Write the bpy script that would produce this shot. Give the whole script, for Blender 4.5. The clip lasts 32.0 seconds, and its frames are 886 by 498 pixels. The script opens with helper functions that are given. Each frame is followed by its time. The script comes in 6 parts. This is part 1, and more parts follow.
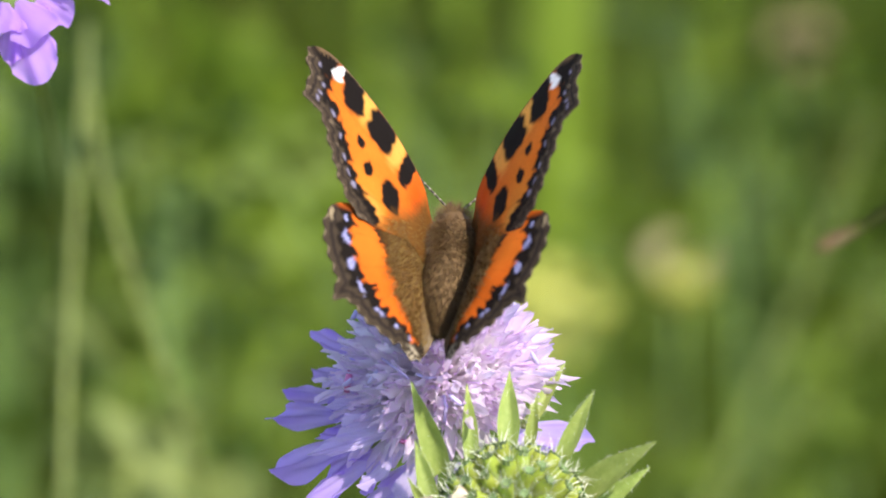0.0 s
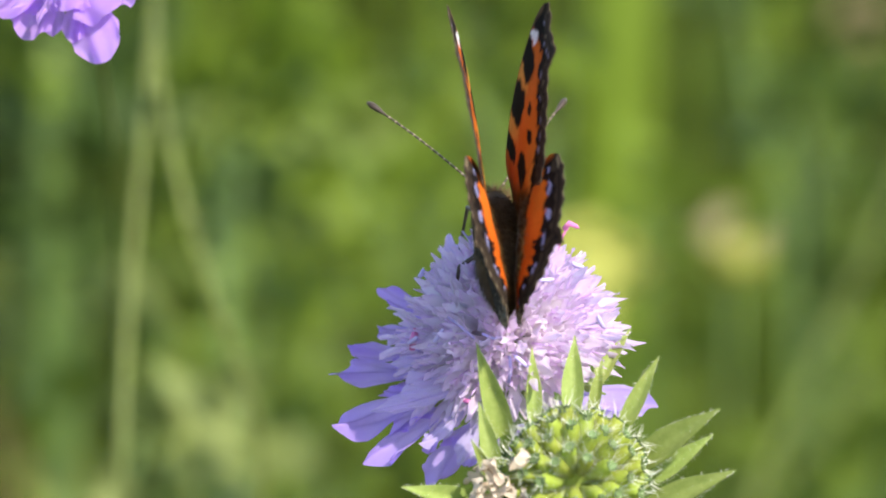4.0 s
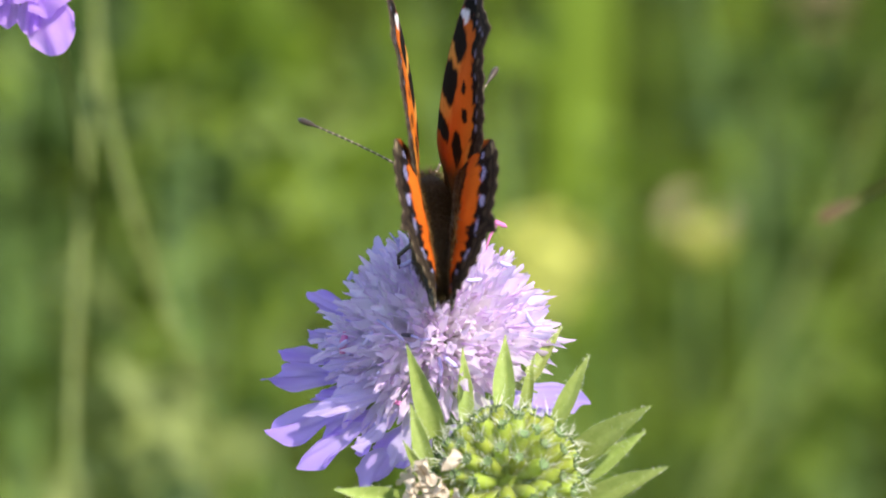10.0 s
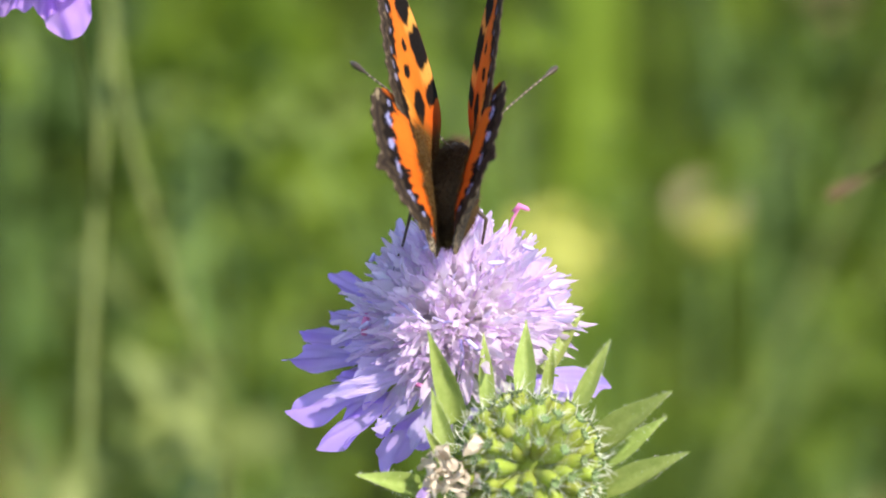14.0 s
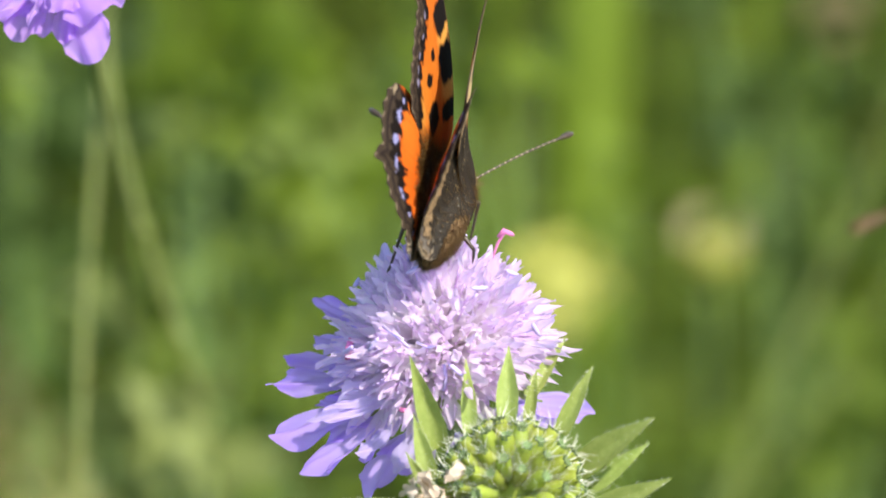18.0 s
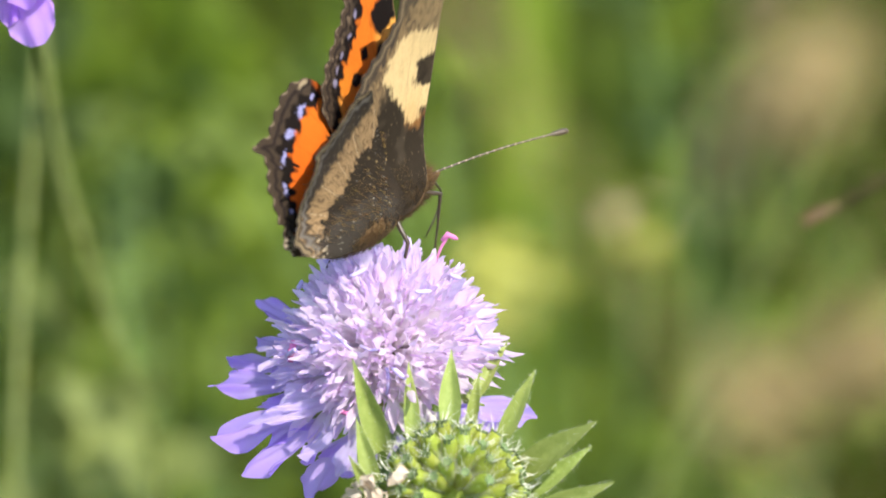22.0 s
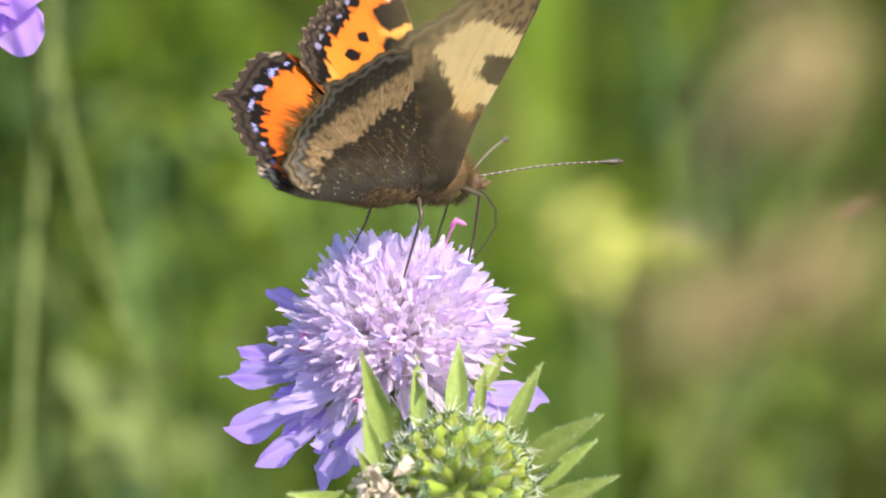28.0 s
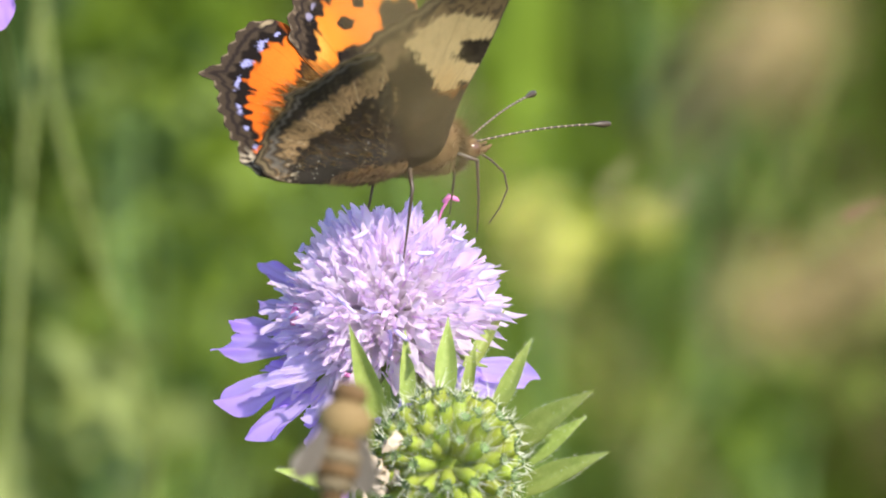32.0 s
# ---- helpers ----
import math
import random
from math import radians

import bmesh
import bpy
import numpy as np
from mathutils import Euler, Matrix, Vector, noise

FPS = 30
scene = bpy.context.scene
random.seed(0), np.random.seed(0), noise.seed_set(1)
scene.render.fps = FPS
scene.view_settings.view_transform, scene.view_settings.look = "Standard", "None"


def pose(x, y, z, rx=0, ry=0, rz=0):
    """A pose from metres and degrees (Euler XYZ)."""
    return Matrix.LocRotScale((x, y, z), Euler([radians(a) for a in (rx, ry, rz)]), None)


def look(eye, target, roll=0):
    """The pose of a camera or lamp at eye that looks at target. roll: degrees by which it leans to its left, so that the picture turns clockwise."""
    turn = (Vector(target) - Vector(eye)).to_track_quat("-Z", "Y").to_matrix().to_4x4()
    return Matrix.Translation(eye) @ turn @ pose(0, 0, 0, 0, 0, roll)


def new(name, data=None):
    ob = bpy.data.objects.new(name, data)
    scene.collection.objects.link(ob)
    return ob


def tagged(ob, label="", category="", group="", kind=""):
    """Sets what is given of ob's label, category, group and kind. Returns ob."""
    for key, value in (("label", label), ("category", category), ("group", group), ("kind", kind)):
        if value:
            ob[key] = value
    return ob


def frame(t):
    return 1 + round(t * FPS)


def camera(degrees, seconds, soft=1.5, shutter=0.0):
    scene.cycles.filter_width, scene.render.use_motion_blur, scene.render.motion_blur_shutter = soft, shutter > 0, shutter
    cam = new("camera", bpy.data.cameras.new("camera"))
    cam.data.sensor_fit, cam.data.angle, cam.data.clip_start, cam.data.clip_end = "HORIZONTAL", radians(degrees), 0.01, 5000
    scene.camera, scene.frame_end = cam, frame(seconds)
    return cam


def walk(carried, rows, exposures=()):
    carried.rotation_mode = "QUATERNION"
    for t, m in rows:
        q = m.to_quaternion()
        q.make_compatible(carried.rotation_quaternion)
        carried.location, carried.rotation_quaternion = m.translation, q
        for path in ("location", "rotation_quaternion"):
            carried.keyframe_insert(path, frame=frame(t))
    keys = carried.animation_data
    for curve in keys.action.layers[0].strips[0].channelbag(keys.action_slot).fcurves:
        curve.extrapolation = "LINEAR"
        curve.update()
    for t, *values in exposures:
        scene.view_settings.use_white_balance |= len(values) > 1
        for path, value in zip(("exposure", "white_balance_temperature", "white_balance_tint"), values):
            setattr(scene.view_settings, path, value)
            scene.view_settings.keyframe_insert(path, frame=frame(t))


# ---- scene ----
# The working frame: x to the right, y up, z towards the lens, in millimetres round the flower.
PITCH = radians(15)
STAGE = Matrix(((1, 0, 0, 0), (0, math.sin(PITCH), -math.cos(PITCH), 0),
                (0, math.cos(PITCH), math.sin(PITCH), 0.55), (0, 0, 0, 1)))
MM = 0.001


def at(x, y, z):
    """World place of a point of the working frame."""
    return STAGE @ Vector((x * MM, y * MM, z * MM))


def turn(rx, ry, rz):
    v = Vector((rx, ry, rz))
    return Matrix.Rotation(v.length, 4, v.normalized()) if v.length > 1e-9 else Matrix.Identity(4)


def staged(x, y, z, rot=None):
    """World pose of a place and a turn of the working frame."""
    return STAGE @ Matrix.Translation((x * MM, y * MM, z * MM)) @ (rot or Matrix.Identity(4))


def axes(fwd, up):
    """A turn whose x axis runs along fwd and whose z axis lies nearest to up."""
    a = Vector(fwd).normalized()
    n = (Vector(up) - a * a.dot(Vector(up))).normalized()
    b = n.cross(a)
    return Matrix(((a.x, b.x, n.x, 0), (a.y, b.y, n.y, 0), (a.z, b.z, n.z, 0), (0, 0, 0, 1)))


# ---- the camera, held in the hand ----
cam = camera(8.0, 32.0, soft=1.9)
cam.data.dof.use_dof = True
cam.data.dof.focus_distance = 0.676
cam.data.dof.aperture_fstop = 22.0
CAMERA_ROWS = [
    (0, -3.25, -1.255, 0.84, -0.817, -0.961), (0.5, -2.008, -0.959, 0.839, -0.588, -0.755), (1, 0.103, -1.602, 0.807, -0.139, -0.462), (1.5, 2.532, -1.734, 0.649, 0.225, -0.146),
    (2, 3.108, -1.44, 0.414, 0.34, -0.148), (2.5, 0.306, -1.921, 0.318, 0.248, 0.047), (3, -4.589, -2.476, 0.334, 0.007, 1.31), (3.5, -6.973, -3.188, 0.484, -0.207, 1.606),
    (5.5, 3.754, 1.117, 0.069, 0.721, -0.262), (6, 1.981, -0.057, 0.264, 0.651, 0.181), (6.5, -0.29, 0.571, 0.345, 0.362, 0.214), (7, -0.743, -0.689, 0.829, 0.201, 0.014),
    (7.5, 0.179, -0.561, 0.921, 0.361, -0.087), (8, 1.062, 0.383, 0.63, 0.533, 0.271), (8.5, 1.672, 0.406, 0.45, 0.505, 0.348), (9, 2.499, 0.917, 0.314, 0.277, -0.371),
    (9.5, 2.588, 0.147, 0.236, 0.041, -0.301), (10, 1.577, 0.208, 0.033, -0.154, -0.466), (10.5, 0.195, 0.296, -0.111, -0.2, -0.611), (11, -0.708, 0.6, -0.266, -0.215, 0.086),
    (11.5, 1.401, 0.234, -0.21, 0.168, 0.018), (12, 2.732, 0.76, -0.284, 0.4, -0.061), (12.5, 1.603, 1.091, -0.279, 0.212, 0.09), (13, 0, 0, 0, 0, 0),
    (13.5, -1.578, -0.155, -0.022, -0.211, 0.7), (14, -0.787, -0.819, -0.044, -0.176, -0.423), (14.5, -0.342, 0.406, -0.149, -0.281, -0.357), (16.5, 1.233, 0.968, -0.128, -0.347, -0.572),
    (17, -2.102, 0.004, -0.089, -0.48, 0.448), (17.5, -0.104, -0.494, 0.124, -0.154, 0.318), (18, 3.849, -0.363, 0.302, 0.24, -0.359), (18.5, 5.433, 0.622, 0.152, 0.407, -0.433),
    (19, 2.391, 1.161, 0.057, 0.188, -0.064), (19.5, -0.269, -0.905, 0.385, 0.002, 1.009), (20, -1.118, -2.496, 0.699, -0.176, 0.85), (20.5, 0.288, -0.756, 0.404, -0.337, 0.232),
    (21, 1.104, 0.979, 0.122, -0.688, 0.021), (21.5, 1.157, 1.175, 0.109, -0.942, -0.133), (22, 1.141, 1.122, 0.133, -1.069, -0.319), (22.5, 1.246, 0.772, 0.23, -0.976, -0.707),
    (23, 1.029, 1.035, 0.311, -0.655, 0.094), (23.5, 0.958, 1.003, 0.193, -0.419, 0.027), (24, 1.018, 0.731, 0.182, -0.262, 0.299), (24.5, 1.055, 0.998, 0.19, -0.353, -0.547),
    (25, 0.807, 1.036, 0.251, -0.47, 0.257), (25.5, 0.75, 1.428, 0.257, -0.386, 0.709), (27.5, 1.161, 1.229, 0.131, -0.873, 0.751), (28, 1.069, 1.145, -0.018, -0.943, 0.873),
    (28.5, 0.825, 1.196, -0.177, -0.932, 0.668), (29, 0.945, 0.855, -0.251, -0.966, 0.397), (29.5, 0.751, 1.343, -0.456, -1.132, 1.091), (30, 0.81, 1.438, -0.449, -1.226, 1.361),
    (30.5, 0.643, 1.364, -0.34, -1.054, 1.376), (31, 0.645, 1.352, -0.387, -0.996, 0.613), (31.5, 0.931, 0.939, -0.302, -0.975, 0.532), (32, 0.744, 1.411, -0.433, -1.158, 1.183)
]
walk(cam, [(t, staged(x, y, 680, turn(a * 0.01, b * 0.01, c * 0.01))) for t, x, y, a, b, c in CAMERA_ROWS])

# ---- world and sun ----
SUN_DIR = (STAGE.to_3x3() @ Vector((0.60, 0.75, 0.95))).normalized()
world = bpy.data.worlds.new("meadow_sky")
scene.world = world
world.use_nodes = True
wn = world.node_tree.nodes
sky = wn.new("ShaderNodeTexSky")
sky.sky_type = "NISHITA"
sky.sun_disc = False
sky.sun_elevation = math.asin(SUN_DIR.z)
sky.sun_rotation = math.atan2(SUN_DIR.x, SUN_DIR.y)
world.node_tree.links.new(sky.outputs[0], wn["Background"].inputs[0])
wn["Background"].inputs[1].default_value = 0.15
sun_data = bpy.data.lights.new("sun", "SUN")
sun_data.energy, sun_data.angle, sun_data.color = 3.8, radians(0.53), (1.0, 0.935, 0.82)
sun = new("sun", sun_data)
sun.matrix_world = look(SUN_DIR * 8, (0, 0, 0))
scene.view_settings.exposure = 1.04


# ---- materials ----
def nodes_of(name):
    m = bpy.data.materials.new(name)
    m.use_nodes = True
    m.node_tree.nodes.clear()
    return m, m.node_tree.nodes, m.node_tree.links


def leafy(name, colour, light, rough=0.5, grain=900.0, contrast=0.35, through_=0.35, spec=0.35, random_=0.0, attr="", bump=0.15):
    """A thin living surface: a grained colour, part of the light passing through it."""
    m, n, l = nodes_of(name)
    out = n.new("ShaderNodeOutputMaterial")
    b = n.new("ShaderNodeBsdfPrincipled")
    b.inputs["Roughness"].default_value = rough
    b.inputs["Specular IOR Level"].default_value = spec
    tc = n.new("ShaderNodeTexCoord")
    nz = n.new("ShaderNodeTexNoise")
    nz.inputs["Scale"].default_value = grain
    nz.inputs["Detail"].default_value = 5
    l.new(tc.outputs["Object"], nz.inputs["Vector"])
    n2 = n.new("ShaderNodeTexNoise")
    n2.inputs["Scale"].default_value = grain * 0.17
    l.new(tc.outputs["Object"], n2.inputs["Vector"])
    add = n.new("ShaderNodeMath")
    add.operation = "MULTIPLY_ADD"
    add.inputs[1].default_value = 0.5
    l.new(nz.outputs["Fac"], add.inputs[0])
    half = n.new("ShaderNodeMath")
    half.operation = "MULTIPLY"
    half.inputs[1].default_value = 0.5
    l.new(n2.outputs["Fac"], half.inputs[0])
    l.new(half.outputs[0], add.inputs[2])
    mp = n.new("ShaderNodeMapRange")
    mp.inputs["From Min"].default_value, mp.inputs["From Max"].default_value = 0.5 - contrast, 0.5 + contrast
    l.new(add.outputs[0], mp.inputs["Value"])
    mix = n.new("ShaderNodeMix")
    mix.data_type = "RGBA"
    l.new(mp.outputs[0], mix.inputs["Factor"])
    if attr:
        at_ = n.new("ShaderNodeAttribute")
        at_.attribute_name = attr
        dk = n.new("ShaderNodeMix")
        dk.data_type, dk.blend_type = "RGBA", "MULTIPLY"
        dk.inputs["Factor"].default_value = 1.0
        dk.inputs["B"].default_value = (*colour, 1)
        l.new(at_.outputs["Color"], dk.inputs["A"])
        l.new(dk.outputs["Result"], mix.inputs["A"])
        l.new(at_.outputs["Color"], mix.inputs["B"])
    else:
        mix.inputs["A"].default_value, mix.inputs["B"].default_value = (*colour, 1), (*light, 1)
    col = mix.outputs["Result"]
    if random_:
        oi = n.new("ShaderNodeObjectInfo") if random_ > 0 else n.new("ShaderNodeNewGeometry")
        hs = n.new("ShaderNodeHueSaturation")
        mr = n.new("ShaderNodeMapRange")
        mr.inputs["To Min"].default_value, mr.inputs["To Max"].default_value = 1 - abs(random_), 1 + abs(random_)
        l.new(oi.outputs["Random"] if random_ > 0 else oi.outputs["Random Per Island"], mr.inputs["Value"])
        l.new(mr.outputs[0], hs.inputs["Value"])
        hm = n.new("ShaderNodeMapRange")
        hm.inputs["To Min"].default_value, hm.inputs["To Max"].default_value = 0.5 - abs(random_) * 0.06, 0.5 + abs(random_) * 0.06
        l.new(oi.outputs["Random"] if random_ > 0 else oi.outputs["Random Per Island"], hm.inputs["Value"])
        l.new(hm.outputs[0], hs.inputs["Hue"])
        l.new(col, hs.inputs["Color"])
        col = hs.outputs["Color"]
    l.new(col, b.inputs["Base Color"])
    if bump:
        bp = n.new("ShaderNodeBump")
        bp.inputs["Strength"].default_value = bump
        bp.inputs["Distance"].default_value = 0.0003
        l.new(add.outputs[0], bp.inputs["Height"])
        l.new(bp.outputs[0], b.inputs["Normal"])
    if through_:
        tr = n.new("ShaderNodeBsdfTranslucent")
        l.new(col, tr.inputs["Color"])
        mx = n.new("ShaderNodeMixShader")
        mx.inputs[0].default_value = through_
        l.new(b.outputs[0], mx.inputs[1])
        l.new(tr.outputs[0], mx.inputs[2])
        l.new(mx.outputs[0], out.inputs[0])
    else:
        l.new(b.outputs[0], out.inputs[0])
    return m


M_PETAL = leafy("petal", (0.91, 0.89, 0.93), (1, 1, 1), 0.55, 2200, 0.35, 0.68, 0.25, 0.05, "tint", 0.25)
M_FILAMENT = leafy("filament", (0.55, 0.45, 0.80), (0.66, 0.57, 0.87), 0.5, 1500, through_=0.2)
M_ANTHER_PINK = leafy("anther_pink", (0.55, 0.13, 0.36), (0.66, 0.24, 0.46), 0.6, 4000, through_=0.05)
M_BRACT = leafy("bract", (0.24, 0.33, 0.065), (0.47, 0.54, 0.17), 0.5, 1300, 0.22, 0.42, 0.4, 0.12)
M_COLUMN = leafy("fruit_column", (0.36, 0.46, 0.058), (0.55, 0.61, 0.12), 0.6, 1500, 0.3, 0.5, 0.2, 0.16)
M_CUP = leafy("fruit_cup", (0.085, 0.130, 0.050), (0.20, 0.27, 0.10), 0.6, 2500, 0.3, 0.15, 0.3, 0.2)
M_BRISTLE = leafy("bristle", (0.84, 0.83, 0.68), (0.94, 0.93, 0.82), 0.4, 1500, through_=0.3)
M_STEM = leafy("stem", (0.13, 0.22, 0.05), (0.22, 0.32, 0.09), 0.5, 600, through_=0.1)
M_WITHER = leafy("withered", (0.42, 0.31, 0.20), (0.80, 0.70, 0.58), 0.75, 1500, 0.25, 0.2)
M_WING = leafy("wing_scales", (0.80, 0.78, 0.76), (1, 1, 1), 0.8, 3500, 0.4, 0.17, 0.06, 0, "tint", 0.35)
M_BODY = leafy("body_fur", (0.072, 0.042, 0.018), (0.165, 0.098, 0.043), 0.75, 2600, 0.25, 0.0, 0.2, bump=0.6)
M_GOLD = leafy("hair_golden", (0.12, 0.066, 0.020), (0.30, 0.18, 0.060), 0.5, 900, 0.3, 0.2, 0.35, -0.35, bump=0)
M_HAIR = leafy("hair_brown", (0.085, 0.046, 0.017), (0.20, 0.118, 0.048), 0.55, 900, 0.3, 0.15, 0.3, -0.3, bump=0)
M_FUR = leafy("fur_dark", (0.062, 0.037, 0.018), (0.16, 0.10, 0.050), 0.6, 900, 0.3, 0.1, 0.25, -0.5, bump=0)
M_BEEBAND = leafy("bee_band", (0.13, 0.10, 0.06), (0.22, 0.17, 0.10), 0.7, 1500, 0.3, 0.1, 0.2)
M_BEEHAIR = leafy("bee_hair", (0.17, 0.11, 0.045), (0.27, 0.19, 0.085), 0.7, 1500, 0.3, 0.1, 0.2)
M_BEEWING = leafy("bee_wing", (0.16, 0.13, 0.10), (0.24, 0.20, 0.16), 0.4, 900, 0.3, 0.6, 0.4)
M_TWIG = leafy("dry_brown", (0.06, 0.03, 0.015), (0.14, 0.08, 0.04), 0.7, 900, 0.3, 0.1)
M_DARK = leafy("chitin_dark", (0.030, 0.020, 0.013), (0.085, 0.056, 0.036), 0.42, 2500, 0.3, 0.0, 0.5)
M_PALE = leafy("antenna_pale", (0.24, 0.18, 0.12), (0.42, 0.34, 0.25), 0.5, 2500, 0.3, 0.0, 0.3)
M_EYE = leafy("eye", (0.05, 0.022, 0.015), (0.12, 0.05, 0.03), 0.25, 5000, 0.3, 0.0, 0.6)
M_GRASS = leafy("grass", (0.038, 0.064, 0.006), (0.120, 0.152, 0.012), 0.55, 60, 0.3, 0.45, 0.18, -0.6, bump=0)
M_STRAW = leafy("straw", (0.38, 0.285, 0.125), (0.50, 0.39, 0.19), 0.6, 200, 0.3, 0.3, 0.3, -0.2, bump=0)
M_PALELEAF = leafy("pale_leaf", (0.125, 0.165, 0.032), (0.19, 0.235, 0.058), 0.55, 80, 0.3, 0.3, 0.3)
M_PALESTALK = leafy("pale_stalk", (0.18, 0.22, 0.055), (0.26, 0.30, 0.09), 0.55, 80, 0.3, 0.3, 0.3)
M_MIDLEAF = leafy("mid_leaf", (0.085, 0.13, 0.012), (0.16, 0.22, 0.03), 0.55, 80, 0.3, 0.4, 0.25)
# leaf colour darkened to hold the shade between the meadow plants
M_SHADELEAF = leafy("shade_leaf", (0.022, 0.045, 0.006), (0.05, 0.085, 0.012), 0.6, 80, 0.3, 0.25, 0.2)
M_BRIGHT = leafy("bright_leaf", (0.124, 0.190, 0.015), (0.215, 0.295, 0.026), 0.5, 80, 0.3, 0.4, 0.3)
M_YELLOW = leafy("yellow_petal", (0.43, 0.44, 0.08), (0.57, 0.57, 0.15), 0.55, 300, 0.3, 0.35, 0.3)
M_WITHERED_HEAD = leafy("withered_head", (0.26, 0.22, 0.10), (0.38, 0.31, 0.16), 0.6, 300, 0.3, 0.3, 0.3)
M_FADED = leafy("faded_petal", (0.56, 0.47, 0.26), (0.72, 0.56, 0.42), 0.6, 300, 0.3, 0.3, 0.3)


def ground_material():
    m, n, l = nodes_of("meadow_soil")
    out = n.new("ShaderNodeOutputMaterial")
    b = n.new("ShaderNodeBsdfPrincipled")
    b.inputs["Roughness"].default_value = 0.9
    tc = n.new("ShaderNodeTexCoord")
    nz = n.new("ShaderNodeTexNoise")
    nz.inputs["Scale"].default_value, nz.inputs["Detail"].default_value = 9, 8
    l.new(tc.outputs["Object"], nz.inputs["Vector"])
    r = n.new("ShaderNodeValToRGB")
    r.color_ramp.elements[0].position, r.color_ramp.elements[0].color = 0.3, (0.030, 0.045, 0.012, 1)
    r.color_ramp.elements[1].position, r.color_ramp.elements[1].color = 0.7, (0.085, 0.12, 0.025, 1)
    l.new(nz.outputs["Fac"], r.inputs[0])
    l.new(r.outputs[0], b.inputs["Base Color"])
    bp = n.new("ShaderNodeBump")
    bp.inputs["Strength"].default_value = 0.6
    l.new(nz.outputs["Fac"], bp.inputs["Height"])
    l.new(bp.outputs[0], b.inputs["Normal"])
    l.new(b.outputs[0], out.inputs[0])
    return m


M_SOIL = ground_material()


# ---- mesh helpers (millimetres in, metres out) ----
def mesh_of(name, verts, faces, material, tint=None, smooth=True):
    me = bpy.data.meshes.new(name)
    v = np.asarray(verts, float) * MM
    me.from_pydata(v.tolist(), [], faces)
    me.materials.append(material)
    if smooth:
        me.polygons.foreach_set("use_smooth", [True] * len(me.polygons))
    if tint is not None:
        ca = me.color_attributes.new("tint", "FLOAT_COLOR", "POINT")
        c = np.ones((len(v), 4))
        c[:, :3] = tint
        ca.data.foreach_set("color", c.ravel())
    me.update()
    return me


def part(name, me, parent, m=None, label=""):
    ob = new(name, me)
    ob.parent = parent
    if m is not None:
        ob.matrix_basis = m
    if label:
        ob["label"] = label
    return ob


def thing(name, m, label, category, group="", kind=""):
    ob = new(name)
    ob.empty_display_size = 0.002
    ob.matrix_basis = m
    return tagged(ob, label, category, group, kind)


def grid_faces(nu, nv, base=0, wrap=False):
    f = []
    for i in range(nu - 1):
        for j in range(nv if wrap else nv - 1):
            k = (j + 1) % nv
            f.append((base + i * nv + j, base + i * nv + k, base + (i + 1) * nv + k, base + (i + 1) * nv + j))
    return f


def tube(points, radii, sides=6, cap=True):
    """Vertices and faces of a round tapered tube along points."""
    P = [Vector(p) for p in points]
    verts, faces = [], []
    side = None
    for i, p in enumerate(P):
        d = (P[min(i + 1, len(P) - 1)] - P[max(i - 1, 0)]).normalized()
        if side is None:
            side = d.orthogonal().normalized()
        side = (side - d * side.dot(d)).normalized()
        up = d.cross(side)
        for k in range(sides):
            a = 2 * math.pi * k / sides
            verts.append(p + (side * math.cos(a) + up * math.sin(a)) * radii[i])
    faces = grid_faces(len(P), sides, 0, True)
    if cap:
        faces.append(tuple(reversed(range(sides))))
        faces.append(tuple(range((len(P) - 1) * sides, len(P) * sides)))
    return [tuple(v) for v in verts], faces


class Lump:
    """Collects pieces into one mesh."""

    def __init__(self):
        self.v, self.f, self.c = [], [], []

    def add(self, verts, faces, colour=None):
        b = len(self.v)
        self.v += [tuple(v) for v in verts]
        self.f += [tuple(i + b for i in f) for f in faces]
        if colour is not None:
            self.c += [tuple(colour)] * len(verts) if np.ndim(colour) == 1 else [tuple(c) for c in colour]
        return self

    def mesh(self, name, material, smooth=True):
        return mesh_of(name, self.v, self.f, material, np.array(self.c) if self.c else None, smooth)


def dir_turn(d, spin=0.0):
    """A turn that carries z onto d."""
    return Vector(d).normalized().to_track_quat("Z", "Y").to_matrix().to_4x4() @ Matrix.Rotation(spin, 4, "Z")


def blade(length, width, lean, bend, az, root, segs=5):
    """A grass blade: a folded strip that arches over."""
    v, f = [], []
    ca, sa = math.cos(az), math.sin(az)
    for i in range(segs + 1):
        s = i / segs
        out = lean * s * length + bend * length * s * s * 0.6
        h = length * s * (1 - 0.25 * abs(bend) * s)
        w = width * (1 - s) ** 0.6 * 0.5 + 0.05
        cx, cy = root[0] + ca * out, root[1] + sa * out
        v += [(cx - sa * w, cy + ca * w, root[2] + h), (cx + ca * w * 0.35, cy + sa * w * 0.35, root[2] + h), (cx + sa * w, cy - ca * w, root[2] + h)]
    for i in range(segs):
        a = i * 3
        f += [(a, a + 1, a + 4, a + 3), (a + 1, a + 2, a + 5, a + 4)]
    return v, f


# ---- the ground and the meadow ----
def ground():
    n = 40
    xs = np.concatenate([np.linspace(-600, -6, 8), np.linspace(-5, 5, n), np.linspace(6, 600, 8)])
    v = [(x * 1000, y * 1000, (noise.noise((x * 0.9, y * 0.9, 0)) * 14 - 8) if abs(x) < 5.5 and abs(y) < 5.5 else -8) for x in xs for y in xs]
    ob = new("ground", mesh_of("ground", v, grid_faces(len(xs), len(xs)), M_SOIL))
    tagged(ob, "dark green mossy meadow soil under tall grass", "ground", kind="structure")


